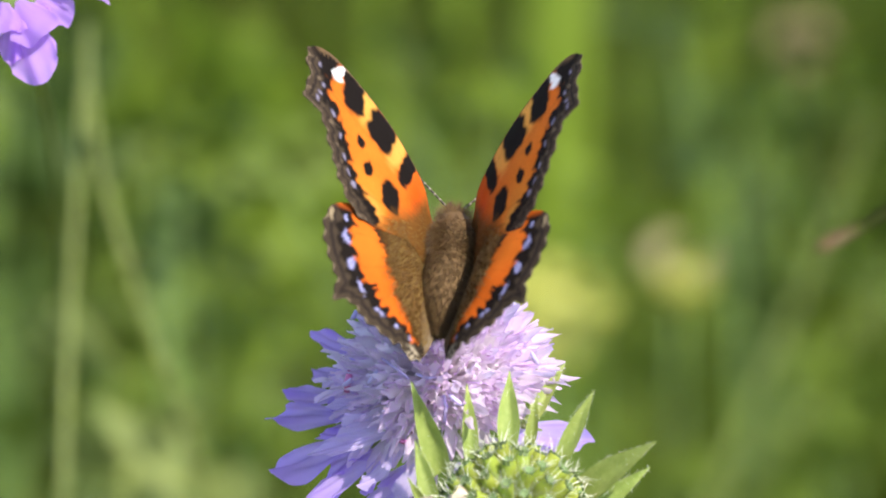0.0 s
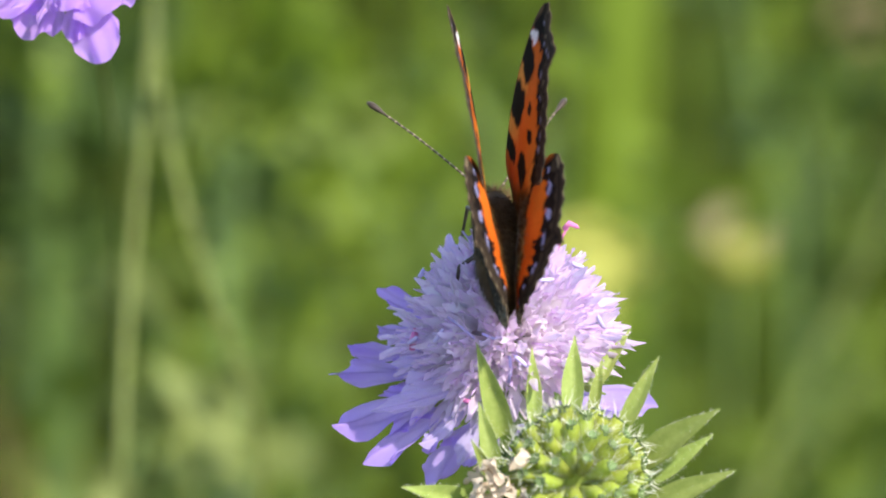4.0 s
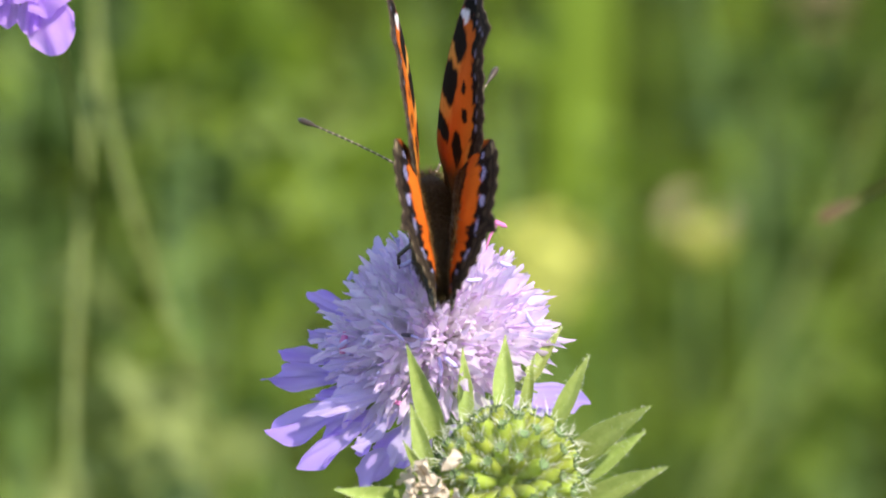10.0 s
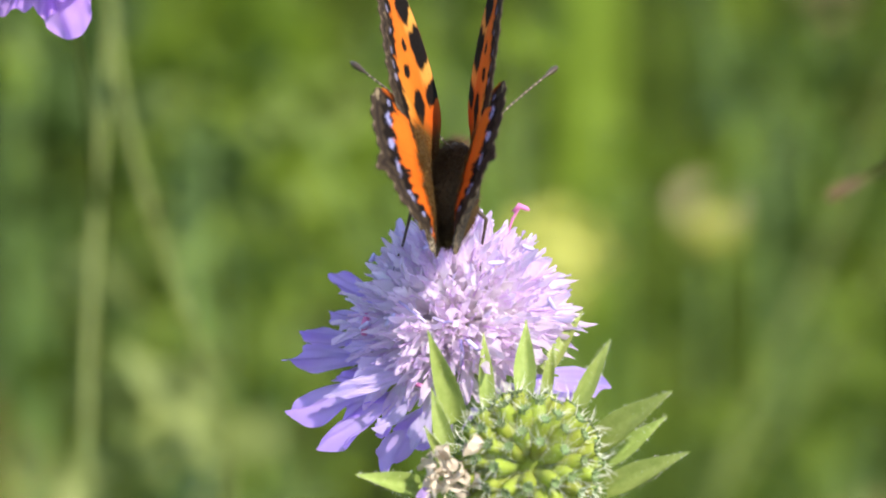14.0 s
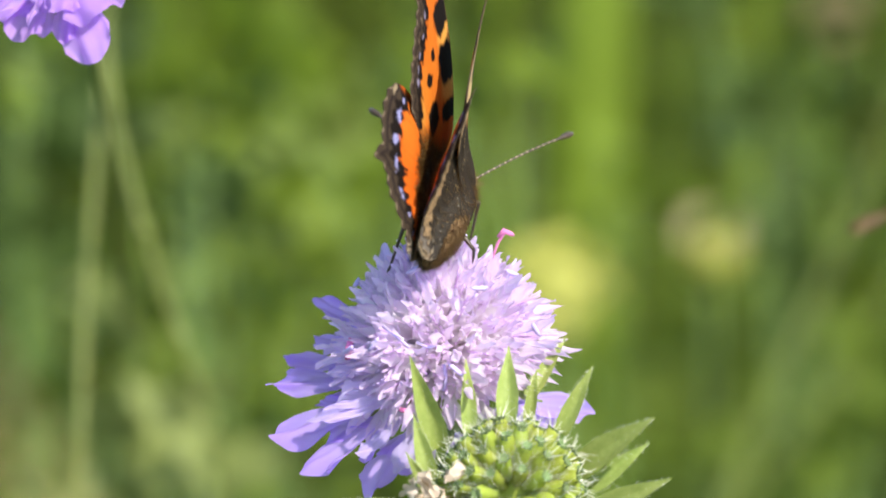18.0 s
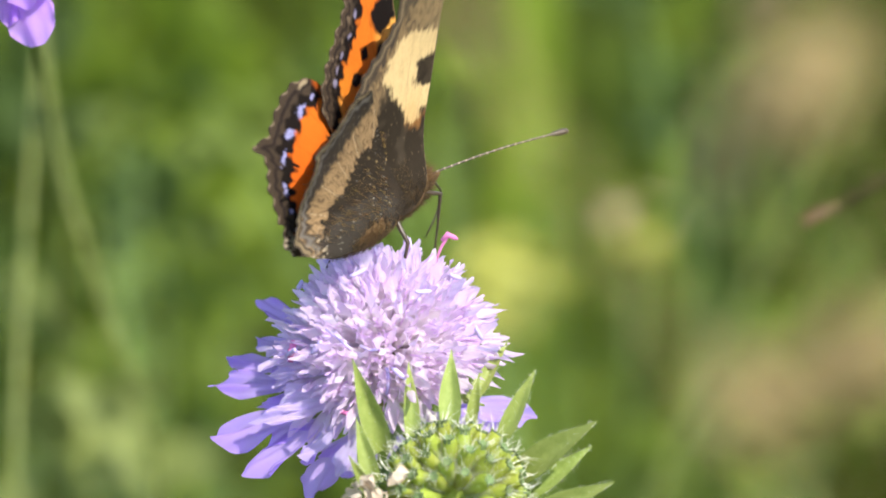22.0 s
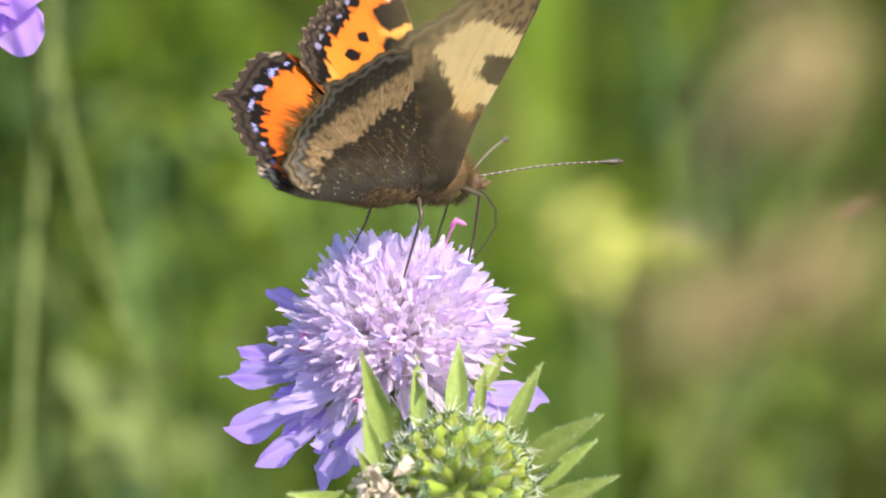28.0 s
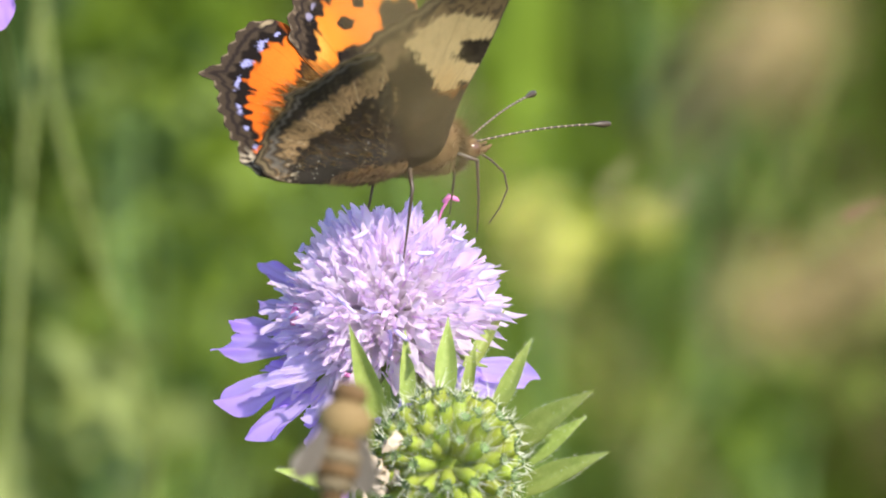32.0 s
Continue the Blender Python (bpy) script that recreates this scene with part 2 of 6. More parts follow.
def meadow(name, count, xm, spread, y0, y1, low, high, wide, label, seed, material):
    rng = random.Random(seed)
    L = Lump()
    for _ in range(count):
        x, y = rng.gauss(xm, spread), rng.uniform(y0, y1) + rng.gauss(0, (y1 - y0) * 0.12)
        if y < 500 and abs(x) < 420:
            if high > 310:
                continue
        elif y < 640 and high > 500:
            y = 640 + rng.uniform(0, 1800)
        h = rng.uniform(low, high)
        v, f = blade(h, rng.uniform(0.6, 1.5) * wide, rng.uniform(-0.2, 0.55), rng.uniform(0, 0.9), rng.uniform(0, 6.28), (x, y, -12))
        L.add(v, f)
    return tagged(new(name, L.mesh(name, material)), label, "grass", kind="stuff")


# ---- petals ----
def petal(length, width, lobes, cup, ruffle, rng, nu=9, nv=11, tip=0.16, point=0.20, taper=0.0):
    """A petal along +y that widens from a narrow claw to a cut, wavy tip; z is its upper side."""
    ph = [rng.uniform(0, 6.28) for _ in range(5)]
    v, s_ = [], []
    for i in range(nu):
        s = i / (nu - 1)
        w = width * 0.5 * (0.14 + 0.86 * math.sin(min(1.0, s * 1.3) * math.pi / 2) ** 1.4) * (1 - taper * s ** 2.5)
        for j in range(nv):
            t = 2 * j / (nv - 1) - 1
            edge = 1 - point * t * t - tip * (0.5 - 0.5 * math.cos((t + 1) * math.pi * lobes)) * (0.7 + 0.3 * math.sin(ph[0] + 3 * t))
            y = length * s * (1 - (1 - edge) * s * s)
            x = w * t * (1 + 0.05 * math.sin(ph[1] + 7 * s))
            z = cup * length * (s * s * 0.5) - cup * 0.25 * w * t * t
            z += ruffle * length * s * s * (math.sin(4.5 * t + ph[2] + 2 * s) * 0.5 + math.sin(9 * t + ph[3]) * 0.28)
            z += ruffle * length * s ** 1.4 * 1.3 * noise.noise((t * 1.7 + ph[4] * 9, s * 2.6, ph[0] * 5))
            v.append((x, y, z))
            s_.append(s)
    return v, grid_faces(nu, nv), np.array(s_)


def floret_mesh(rng, length, lobe, outer, base, tipcol, name="floret"):
    """A funnel along +z with four or five pointed lobes that spread a little, the outer ones longer."""
    L = Lump()
    rings = [(0.0, 0.35), (0.4, 0.42), (0.75, 0.6), (1.0, 0.95)]
    pts = [(0, 0, length * a) for a, _ in rings]
    v, f = tube(pts, [r for _, r in rings], 7, cap=False)
    L.add(v, f, base)
    n = rng.choice((4, 4, 5))
    for k in range(n):
        a = 2 * math.pi * k / n + rng.uniform(-0.3, 0.3)
        out = 1 + outer * max(0, math.cos(a - math.pi / 2))
        pv, pf, ps = petal(lobe * out * rng.uniform(0.85, 1.25), lobe * rng.uniform(0.44, 0.64) * (1 + outer * 0.25), 0, rng.uniform(-0.1, 0.35), 0.07, rng, 7, 7, 0.14, 0.55, 0.48)
        tilt = rng.uniform(0.75, 1.45) if outer < 0.4 else rng.uniform(0.8, 1.4)
        m = Matrix.Rotation(a - math.pi / 2, 4, "Z") @ Matrix.Translation((0, 0.8, length * 0.95)) @ Matrix.Rotation(tilt, 4, "X")
        k_ = ps ** 1.3
        col = np.outer(1 - k_, base) + np.outer(k_, tipcol)
        L.add([m @ Vector(p) for p in pv], pf, col)
    # style or bud in the throat
    if rng.random() < 0.7:
        v, f = tube([(0, 0, length * 0.8), (0.1, 0.05, length + 1.6), (0.15, 0.1, length + 2.6)], [0.1, 0.09, 0.17], 5)
        L.add(v, f, tipcol)
    return L.mesh(name, M_PETAL)


def stamen_mesh(rng, material, length=4.0):
    L = Lump()
    k = rng.uniform(-0.3, 0.3)
    pts = [(k * s * s * length * 0.4, 0.15 * math.sin(3 * s), length * s) for s in (0, 0.35, 0.7, 1)]
    v, f = tube(pts, [0.13, 0.11, 0.09, 0.08], 5)
    L.add(v, f)
    e = Vector(pts[-1])
    v, f = tube([e + Vector((-0.95, 0, 0.15)), e + Vector((-0.5, 0, 0.0)), e + Vector((0.6, 0, 0.05)), e + Vector((1.0, 0, 0.2))], [0.12, 0.27, 0.26, 0.10], 6)
    L.add(v, f)
    return L.mesh("stamen", material)


HEAD_AXIS = Vector((-0.12, 0.76, 0.64)).normalized()


def fib(n, limit):
    """Evenly spread directions within limit of +z."""
    out = []
    for i in range(n):
        z = 1 - (1 - math.cos(limit)) * (i + 0.5) / n
        a = i * 2.399963
        r = math.sqrt(max(0, 1 - z * z))
        out.append((r * math.cos(a), r * math.sin(a), z))
    return out


def scabious(name, pose_m, label, axis, seed, disc, white, violet, ray_col, placed=(), stem_end=None, stem_via=None):
    """A scabious head: its Empty stands in the middle of the ball of florets."""
    rng = random.Random(seed)
    head = thing(name, pose_m, label, "flower", "scabious flowers")
    A = dir_turn(axis)
    core = Lump()
    r_ = [(math.sin(a) * 4.2, -math.cos(a) * 3.6 - 1) for a in np.linspace(0.05, 3.1, 9)]
    v, f = tube([(0, 0, z) for _, z in r_], [x for x, _ in r_], 14)
    core.add([A @ Vector(p) for p in v], f)
    part("receptacle", core.mesh("receptacle", M_STEM), head)
    inner = [floret_mesh(rng, 5.0, 2.9, 0.15, white, violet) for _ in range(8)]
    outer = [floret_mesh(rng, 5.0, 2.9, 0.5, white, violet) for _ in range(6)]
    for i, d in enumerate(fib(disc, radians(97))):
        dv = A.to_3x3() @ Vector(d)
        ang = math.acos(d[2])
        far = ang > radians(62)
        me = rng.choice(outer if far else inner)
        # the longer lobes of outer florets point away from the axis
        side = (dv * dv.dot(axis) - axis).normalized() if ang > 0.05 else Vector((1, 0, 0))
        zz = (dv + Vector((rng.uniform(-1, 1), rng.uniform(-1, 1), rng.uniform(-1, 1))) * 0.10).normalized()
        yy = (side - zz * side.dot(zz)).normalized()
        xx = yy.cross(zz)
        m = Matrix(((xx.x, yy.x, zz.x, 0), (xx.y, yy.y, zz.y, 0), (xx.z, yy.z, zz.z, 0), (0, 0, 0, 1)))
        if not far:
            m = m @ Matrix.Rotation(rng.uniform(0, 6.28), 4, "Z")
        m = Matrix.Translation(dv * (3.2 + rng.uniform(-0.5, 1.2)) * MM) @ m
        part("floret", me, head, m @ Matrix.Scale(rng.uniform(0.85, 1.12), 4))
    for rx, ry, rz, tx, ty, tz, w, pale in placed:
        # a marginal floret from its foot to the tip of its longest petal
        p, q = Vector((rx, ry, rz)), Vector((tx, ty, tz))
        y = (q - p).normalized()
        up = axis * 0.55 + Vector((rng.uniform(-0.55, 0.55), rng.uniform(-0.1, 0.5), 0.5 if disc > 50 else 1.2))
        z = (up - y * up.dot(y)).normalized()
        x = y.cross(z)
        m = Matrix(((x.x, y.x, z.x, 0), (x.y, y.y, z.y, 0), (x.z, y.z, z.z, 0), (0, 0, 0, 1)))
        ln = (q - p).length
        L = Lump()
        tipcol = tuple(pale * a + (1 - pale) * b for a, b in zip(white, ray_col))
        base = tuple(0.5 * a + 0.5 * b for a, b in zip(white, tipcol))
        lobes = ((0, 1.0, 1.0, 0), (0.34, 0.58, 0.55, -0.22), (-0.30, 0.50, 0.5, 0.24)) if disc > 50 else ((0, 1.0, 1.05, 0), (0.3, 0.8, 0.6, -0.2), (-0.35, 0.72, 0.55, 0.2))
        for k, (a, l_, wd, up_) in enumerate(lobes[:3 if w > 2.3 or disc < 50 else 1]):
            pv, pf, ps = petal(ln * l_ * rng.uniform(0.95, 1.03), w * wd, rng.choice((1, 2)) if disc > 50 else 0, rng.uniform(-0.12, 0.22), 0.085 if disc > 50 else 0.13, rng, 18, 23, 0.13, 0.24)
            mm = Matrix.Translation((0, 0, -0.35 * k)) @ Matrix.Rotation(a + rng.uniform(-0.06, 0.06), 4, "Z") @ Matrix.Rotation(up_, 4, "X")
            kk = ps ** 0.6
            L.add([mm @ Vector(v_) for v_ in pv], pf, np.outer(1 - kk, base) + np.outer(kk, tipcol))
        part("ray_floret", L.mesh("ray_floret", M_PETAL), head, Matrix.Translation(p * MM) @ m)
    st = [stamen_mesh(rng, M_FILAMENT) for _ in range(3)] + [stamen_mesh(rng, M_ANTHER_PINK, 3.2)]
    for i in range(16 if disc > 50 else 3):
        d = fib(16, radians(95))[i]
        dv = (A.to_3x3() @ Vector(d) + Vector((rng.uniform(-0.2, 0.2),) * 3)).normalized()
        part("stamen", st[3] if i in (11,) else st[i % 3], head, Matrix.Translation(dv * 7.6 * MM) @ dir_turn(dv, rng.uniform(0, 6)))
    # single curled stamens that stand out from the head
    if disc > 50:
        for mat, pts, r in ((M_ANTHER_PINK, ((-10.2, -1.2, 4.6), (-10.1, 0.0, 4.8), (-9.8, 1.1, 4.7)), 0.42), (M_ANTHER_PINK, ((4.8, 8.4, -2), (5.8, 11.2, -1.8), (6.6, 12.5, -1.6), (7.6, 12.1, -1.4)), 0.16),
                            (M_ANTHER_PINK, ((5.9, 11.9, -1.7), (6.5, 12.6, -1.6), (7.4, 12.2, -1.5)), 0.34), (M_FILAMENT, ((-2.8, 0.7, 10.0), (-1.6, 0.2, 10.4), (-0.6, 0.4, 10.2)), 0.17),
                            (M_FILAMENT, ((0.1, -4.4, 9.6), (0.3, -3.0, 10.2), (0.1, -1.6, 10.3)), 0.24), (M_FILAMENT, ((-6.4, 2.4, 8.2), (-5.0, 1.4, 9.4), (-3.6, 0.2, 10.0)), 0.18), (M_FILAMENT, ((2.2, 9.0, 1.0), (2.6, 11.0, 1.4), (2.4, 12.2, 1.6)), 0.15),
                            (M_FILAMENT, ((-3.4, 8.4, 1.0), (-4.2, 10.6, 1.2), (-5.0, 11.6, 1.4)), 0.15), (M_FILAMENT, ((5.8, 6.8, 1.6), (7.2, 8.6, 2.0), (7.8, 9.6, 2.2)), 0.14)):
            v, f = tube(pts, [r * (0.75 if i in (0, len(pts) - 1) else 1.0) for i in range(len(pts))], 7)
            part("stamen", mesh_of("stamen", v, f, mat), head)
    for k in range(9 if disc > 50 else 0):
        az = 2 * math.pi * k / 9 + 0.3
        m = A @ Matrix.Rotation(az, 4, "Z") @ Matrix.Translation((0, 3.5 * MM, -4.2 * MM)) @ Matrix.Rotation(-0.1, 4, "X")
        part("bract", BRACT_SMALL, head, m)
    if stem_end is not None:
        inv = pose_m.inverted()
        p0 = Vector(-axis * 4.4)
        e = inv @ Vector(stem_end) * 1000
        d = inv.to_3x3() @ Vector((0, 0, -1))
        pts = []
        for i in range(15):
            s = i / 14
            bez = p0 * (1 - s) ** 3 + (p0 + (Vector(stem_via) if stem_via else axis * -40)) * 3 * s * (1 - s) ** 2 + (e - d * 160) * 3 * s * s * (1 - s) + e * s ** 3
            pts.append(bez)
        v, f = tube(pts, [(0.75 if disc > 50 else 0.45) + 0.35 * i / 14 for i in range(15)], 8)
        part("stem", mesh_of("stem", v, f, M_STEM if disc > 50 else M_PALESTALK), head)
    return head


def bract_mesh(length, width, fold=0.65, curve=0.12):
    """A pointed green bract along +y, folded at its midrib, with a rim of pale hairs."""
    nu, nv = 11, 7
    v = []
    for i in range(nu):
        s = i / (nu - 1)
        w = width * 0.5 * (0.62 + 1.5 * s * (1 - s)) * (1 - s ** 1.7) + 0.03
        for j in range(nv):
            t = 2 * j / (nv - 1) - 1
            v.append((w * t + curve * 0.6 * length * s * s * 0.3, length * s, curve * length * s * s + fold * w * abs(t) ** 1.3 + 0.06 * math.sin(9 * s + 3 * t)))
    f = grid_faces(nu, nv)
    n = len(v)
    v += [(x, y, z - 0.16) for x, y, z in v]
    f += [tuple(n + k for k in reversed(q)) for q in grid_faces(nu, nv)]
    L = Lump().add(v, f)
    return L.mesh("bract", M_BRACT)


def hair_mesh(roots, name, material, rng, length, rad=0.022, spread=0.35):
    L = Lump()
    for p, d in roots:
        d = (Vector(d) + Vector((rng.uniform(-1, 1), rng.uniform(-1, 1), rng.uniform(-1, 1))) * spread).normalized()
        ln = length * rng.uniform(0.5, 1.2)
        s = d.orthogonal().normalized() * rad
        u = d.cross(s)
        p = Vector(p)
        q = p + d * ln * 0.6
        e = p + d * ln + Vector((0, 0, -0.06 * ln))
        L.add([p + s, p - s * 0.5 + u * 0.9, p - s * 0.5 - u * 0.9, q + s * 0.7, q - s * 0.35 + u * 0.6, q - s * 0.35 - u * 0.6, e],
              [(0, 1, 4, 3), (1, 2, 5, 4), (2, 0, 3, 5), (3, 4, 6), (4, 5, 6), (5, 3, 6)])
    return L.mesh(name, material, False)


BRACT_SMALL = bract_mesh(8.0, 2.2)


# ---- the fruiting head in front ----
def fruit_head():
    rng = random.Random(11)
    c = Vector((9.2, -23.9, 14.0))
    head = thing("scabious_seed_head", staged(*c), "spiky yellow-green scabious seed head with pointed green bracts", "seed head")
    axis = Vector((-0.05, 0.06, 0.99)).normalized()
    A = dir_turn(axis)
    r_ = [(math.sin(a) * 3.4, -math.cos(a) * 3.2 - 1.6) for a in np.linspace(0.05, 3.1, 12)]
    v, f = tube([(0, 0, z) for _, z in r_], [x for x, _ in r_], 20)
    part("receptacle", mesh_of("receptacle", [A @ Vector(p) for p in v], f, M_COLUMN), head)
    cols, cups, stars = [], [], []
    for k in range(5):
        # a fruit: a ribbed downy column, its cup with a starry rim, and a tuft of stiff bristles
        rings = [(-1.6, 0.45), (0, 0.62), (1.2, 0.76), (2.6, 0.92), (3.7, 0.90), (4.3, 0.74), (4.7, 0.66)]
        v, f = tube([(0.12 * math.sin(a + k), 0, a) for a, _ in rings], [b for _, b in rings], 16)
        v = [(x * (1.10 if i % 2 else 0.86), y * (1.10 if i % 2 else 0.86), z) for i, (x, y, z) in enumerate(v)]
        cols.append(mesh_of("fruit", v, f, M_COLUMN))
        rim = [(4.3, 0.70, 0), (4.6, 0.60, 0.03), (4.9, 0.56, 0.36), (4.72, 0.28, 0.04), (4.55, 0.08, 0)]
        v, f = tube([(0, 0, a) for a, _, _ in rim], [b for _, b, _ in rim], 16, cap=False)
        v = [tuple(Vector((x, y, 0)).normalized() * (rim[i // 16][1] + (rim[i // 16][2] if i % 2 else -0.4 * rim[i // 16][2])) + Vector((0, 0, z + (0.16 if i // 16 == 2 and i % 2 else 0)))) for i, (x, y, z) in enumerate(v)]
        cups.append(mesh_of("cup", v, f, M_CUP, None, False))
        roots = [((0.35 * math.cos(a), 0.35 * math.sin(a), 4.7), (math.cos(a) * 0.75, math.sin(a) * 0.75, 0.9)) for a in [i * 0.898 + k for i in range(9)]]
        down_ = [((1.0 * math.cos(a), 1.0 * math.sin(a), h), (math.cos(a), math.sin(a), 0.7)) for a, h in [(i * 2.4 + k, 0.6 + 0.045 * i) for i in range(80)]]
        stars.append((hair_mesh(roots, "bristles", M_BRISTLE, rng, 2.4, 0.036, 0.35), hair_mesh(down_, "down", M_BRISTLE, rng, 0.9, 0.014, 0.4)))
    for i, d in enumerate(fib(84, radians(120))):
        if i < 2:
            continue
        dv = (A.to_3x3() @ Vector(d)).normalized()
        dv = (dv + Vector((rng.uniform(-1, 1), rng.uniform(-1, 1), rng.uniform(-1, 1))) * 0.09).normalized()
        s = 0.80 + 0.14 * min(1, math.acos(d[2]) / 1.2)
        m = Matrix.Translation((A @ Vector((d[0] * 3.2, d[1] * 3.2, d[2] * 2.9 - 1.0))) * MM) @ dir_turn(dv, rng.uniform(0, 6)) @ Matrix.Scale(s * rng.uniform(0.93, 1.08), 4)
        fr = part("fruit", cols[i % 5], head, m)
        part("cup", cups[i % 5], fr)
        part("bristles", stars[(i * 7) % 5][0], fr)
        tagged(part("down", stars[(i * 3) % 5][1], fr), kind="stuff")
    # bracts: foot and tip round the head, width
    B = ((816, 765, 762, 601, 62, -3, 1), (800, 830, 768, 704, 46, -1, -1), (790, 838, 756, 772, 26, 0, 2), (868, 740, 862, 608, 40, -3, -3), (936, 720, 938, 586, 56, -3, -4),
         (972, 725, 988, 628, 30, -5, -5), (975, 680, 1042, 573, 38, -9, -12), (1030, 740, 1087, 621, 44, -3, -2), (1060, 812, 1194, 711, 76, -3, 2), (1080, 840, 1188, 759, 50, -6, -4),
         (1080, 890, 1224, 819, 64, -2, 2), (760, 888, 634, 856, 58, -3, 3))
    hairs = []
    for fx, fy, tx, ty, w, z0, z1 in B:
        p = Vector(((fx - 784) * 0.0594, (441 - fy) * 0.0594, 14 + z0)) - c
        q = Vector(((tx - 784) * 0.0594, (441 - ty) * 0.0594, 14 + z1)) - c
        y = (q - p).normalized()
        z = Vector((rng.uniform(-0.3, 0.1) + (0.3 if fx > 1000 else 0), rng.uniform(-0.1, 0.3) + (0.45 if fx > 1000 else 0.1), 1))
        z = (z - y * z.dot(y)).normalized()
        x = y.cross(z)
        m = Matrix(((x.x, y.x, z.x, 0), (x.y, y.y, z.y, 0), (x.z, y.z, z.z, 0), (0, 0, 0, 1)))
        ln = (q - p).length
        wd = w * 0.0594 * 0.86
        part("bract", bract_mesh(ln, wd, curve=0.0), head, Matrix.Translation(p * MM) @ m)
        for _ in range(110):
            s, e = rng.uniform(0.05, 0.98), rng.choice((-1, 1, rng.uniform(-1, 1)))
            hw = wd * 0.5 * (0.62 + 1.5 * s * (1 - s)) * (1 - s ** 1.7)
            hairs.append((p + m @ Vector((hw * e, ln * s, 0.35 * hw * abs(e))), m.to_3x3() @ Vector((e, 0.2, 0.5))))
    tagged(part("hairs", hair_mesh(hairs, "hairs", M_BRISTLE, rng, 0.45, 0.015), head), kind="stuff")
    # the last withered florets at its side
    for _ in range(44):
        pv, pf, ps = petal(rng.uniform(1.2, 2.8), rng.uniform(0.8, 1.8), 2, rng.uniform(-0.8, 0.8), 0.35, rng, 5, 5)
        m = Matrix.Translation((-8.6 + rng.uniform(-1.8, 2.0), -0.4 + rng.uniform(-2.6, 1.8), 2.5 + rng.uniform(-1.5, 2))) @ Euler((rng.uniform(0, 6), rng.uniform(0, 6), rng.uniform(0, 6))).to_matrix().to_4x4()
        part("withered_floret", mesh_of("withered_floret", [m @ Vector(p) for p in pv], pf, M_WITHER), head)
    pv, pf, ps = petal(2.4, 1.5, 1, 0.5, 0.2, rng, 7, 7)
    part("petal_scrap", mesh_of("petal_scrap", pv, pf, M_PETAL, np.tile((0.62, 0.42, 0.86), (len(pv), 1))), head, Matrix.Translation((-10.6 * MM, -1.6 * MM, 3.4 * MM)) @ Matrix.Rotation(2.9, 4, "Z"), "violet scrap of a withered petal")
    inv = head.matrix_basis.inverted()
    e = inv @ Vector((0.03, -0.01, -0.01)) * 1000
    p0 = Vector((0, 0, 0)) - axis * 5
    d = inv.to_3x3() @ Vector((0, 0, -1))
    pts = [p0 * (1 - s) ** 3 + (p0 - axis * 22) * 3 * s * (1 - s) ** 2 + (e - d * 200) * 3 * s * s * (1 - s) + e * s ** 3 for s in np.linspace(0, 1, 15)]
    v, f = tube(pts, [0.8 + 0.3 * i / 14 for i in range(15)], 8)
    part("stem", mesh_of("stem", v, f, M_STEM), head)
    return head


# ---- the butterfly ----
FORE = ((-0.6, 4.5), (3.0, 6.6), (6.9, 8.1), (10.4, 9.5), (13.9, 10.6), (17.4, 11.4), (20.2, 12.0), (22.2, 12.1), (23.7, 11.7), (24.9, 10.8), (25.1, 9.2), (24.3, 7.0),
        (24.9, 4.2), (23.4, 3.9), (21.8, 3.0), (20.6, 1.3), (19.4, -0.6), (18.4, -2.3), (16.9, -3.7), (14.6, -4.9), (12.0, -4.7), (9.2, -3.5), (6.0, -2.0), (-0.6, 0.2))
HIND = ((0.4, 1.2), (4.0, 0.6), (9.0, -0.4), (14.0, -1.9), (17.0, -3.2), (18.0, -5.4), (17.8, -7.4), (16.9, -9.0), (15.9, -10.6), (15.2, -12.0), (15.3, -14.0),
        (13.4, -13.4), (12.0, -13.8), (10.8, -14.6), (9.2, -15.0), (7.3, -15.5), (6.0, -15.2), (4.6, -15.9), (2.7, -14.9), (1.0, -12.8), (-0.7, -9.0), (-1.4, -5.0), (-1.2, -1.5))
ORANGE, YELLOW, PALE_YELLOW, BLACK = (0.66, 0.150, 0.016), (0.69, 0.215, 0.024), (0.76, 0.37, 0.075), (0.011, 0.008, 0.007)
BROWN, BLUE, WHITE = (0.070, 0.034, 0.010), (0.33, 0.33, 0.60), (0.85, 0.84, 0.86)


def closed_curve(ctrl, n):
    """Evenly spaced points of a smooth closed curve, and the control parameter of each."""
    c = np.array(ctrl, float)
    k = len(c)
    t = np.linspace(0, k, n * 8, endpoint=False)
    i = t.astype(int)
    u = (t - i)[:, None]
    p0, p1, p2, p3 = c[(i - 1) % k], c[i % k], c[(i + 1) % k], c[(i + 2) % k]
    q = 0.5 * (2 * p1 + (p2 - p0) * u + (2 * p0 - 5 * p1 + 4 * p2 - p3) * u ** 2 + (3 * p1 - p0 - 3 * p2 + p3) * u ** 3)
    d = np.concatenate([[0], np.cumsum(np.linalg.norm(np.diff(q, axis=0), axis=1))])
    s = np.linspace(0, d[-1], n, endpoint=False)
    return np.stack([np.interp(s, d, q[:, 0]), np.interp(s, d, q[:, 1])], 1), np.interp(s, d, t)


def wob(p, f, seed):
    """Smooth noise for ragged pattern edges."""
    r = np.random.RandomState(seed)
    out = 0
    for k in range(7):
        a = r.uniform(0, 6.28)
        g = f * r.uniform(0.6, 2.2)
        out = out + np.sin((p[:, 0] * math.cos(a) + p[:, 1] * math.sin(a)) * g + r.uniform(0, 6.28)) / 7 ** 0.5
    return out


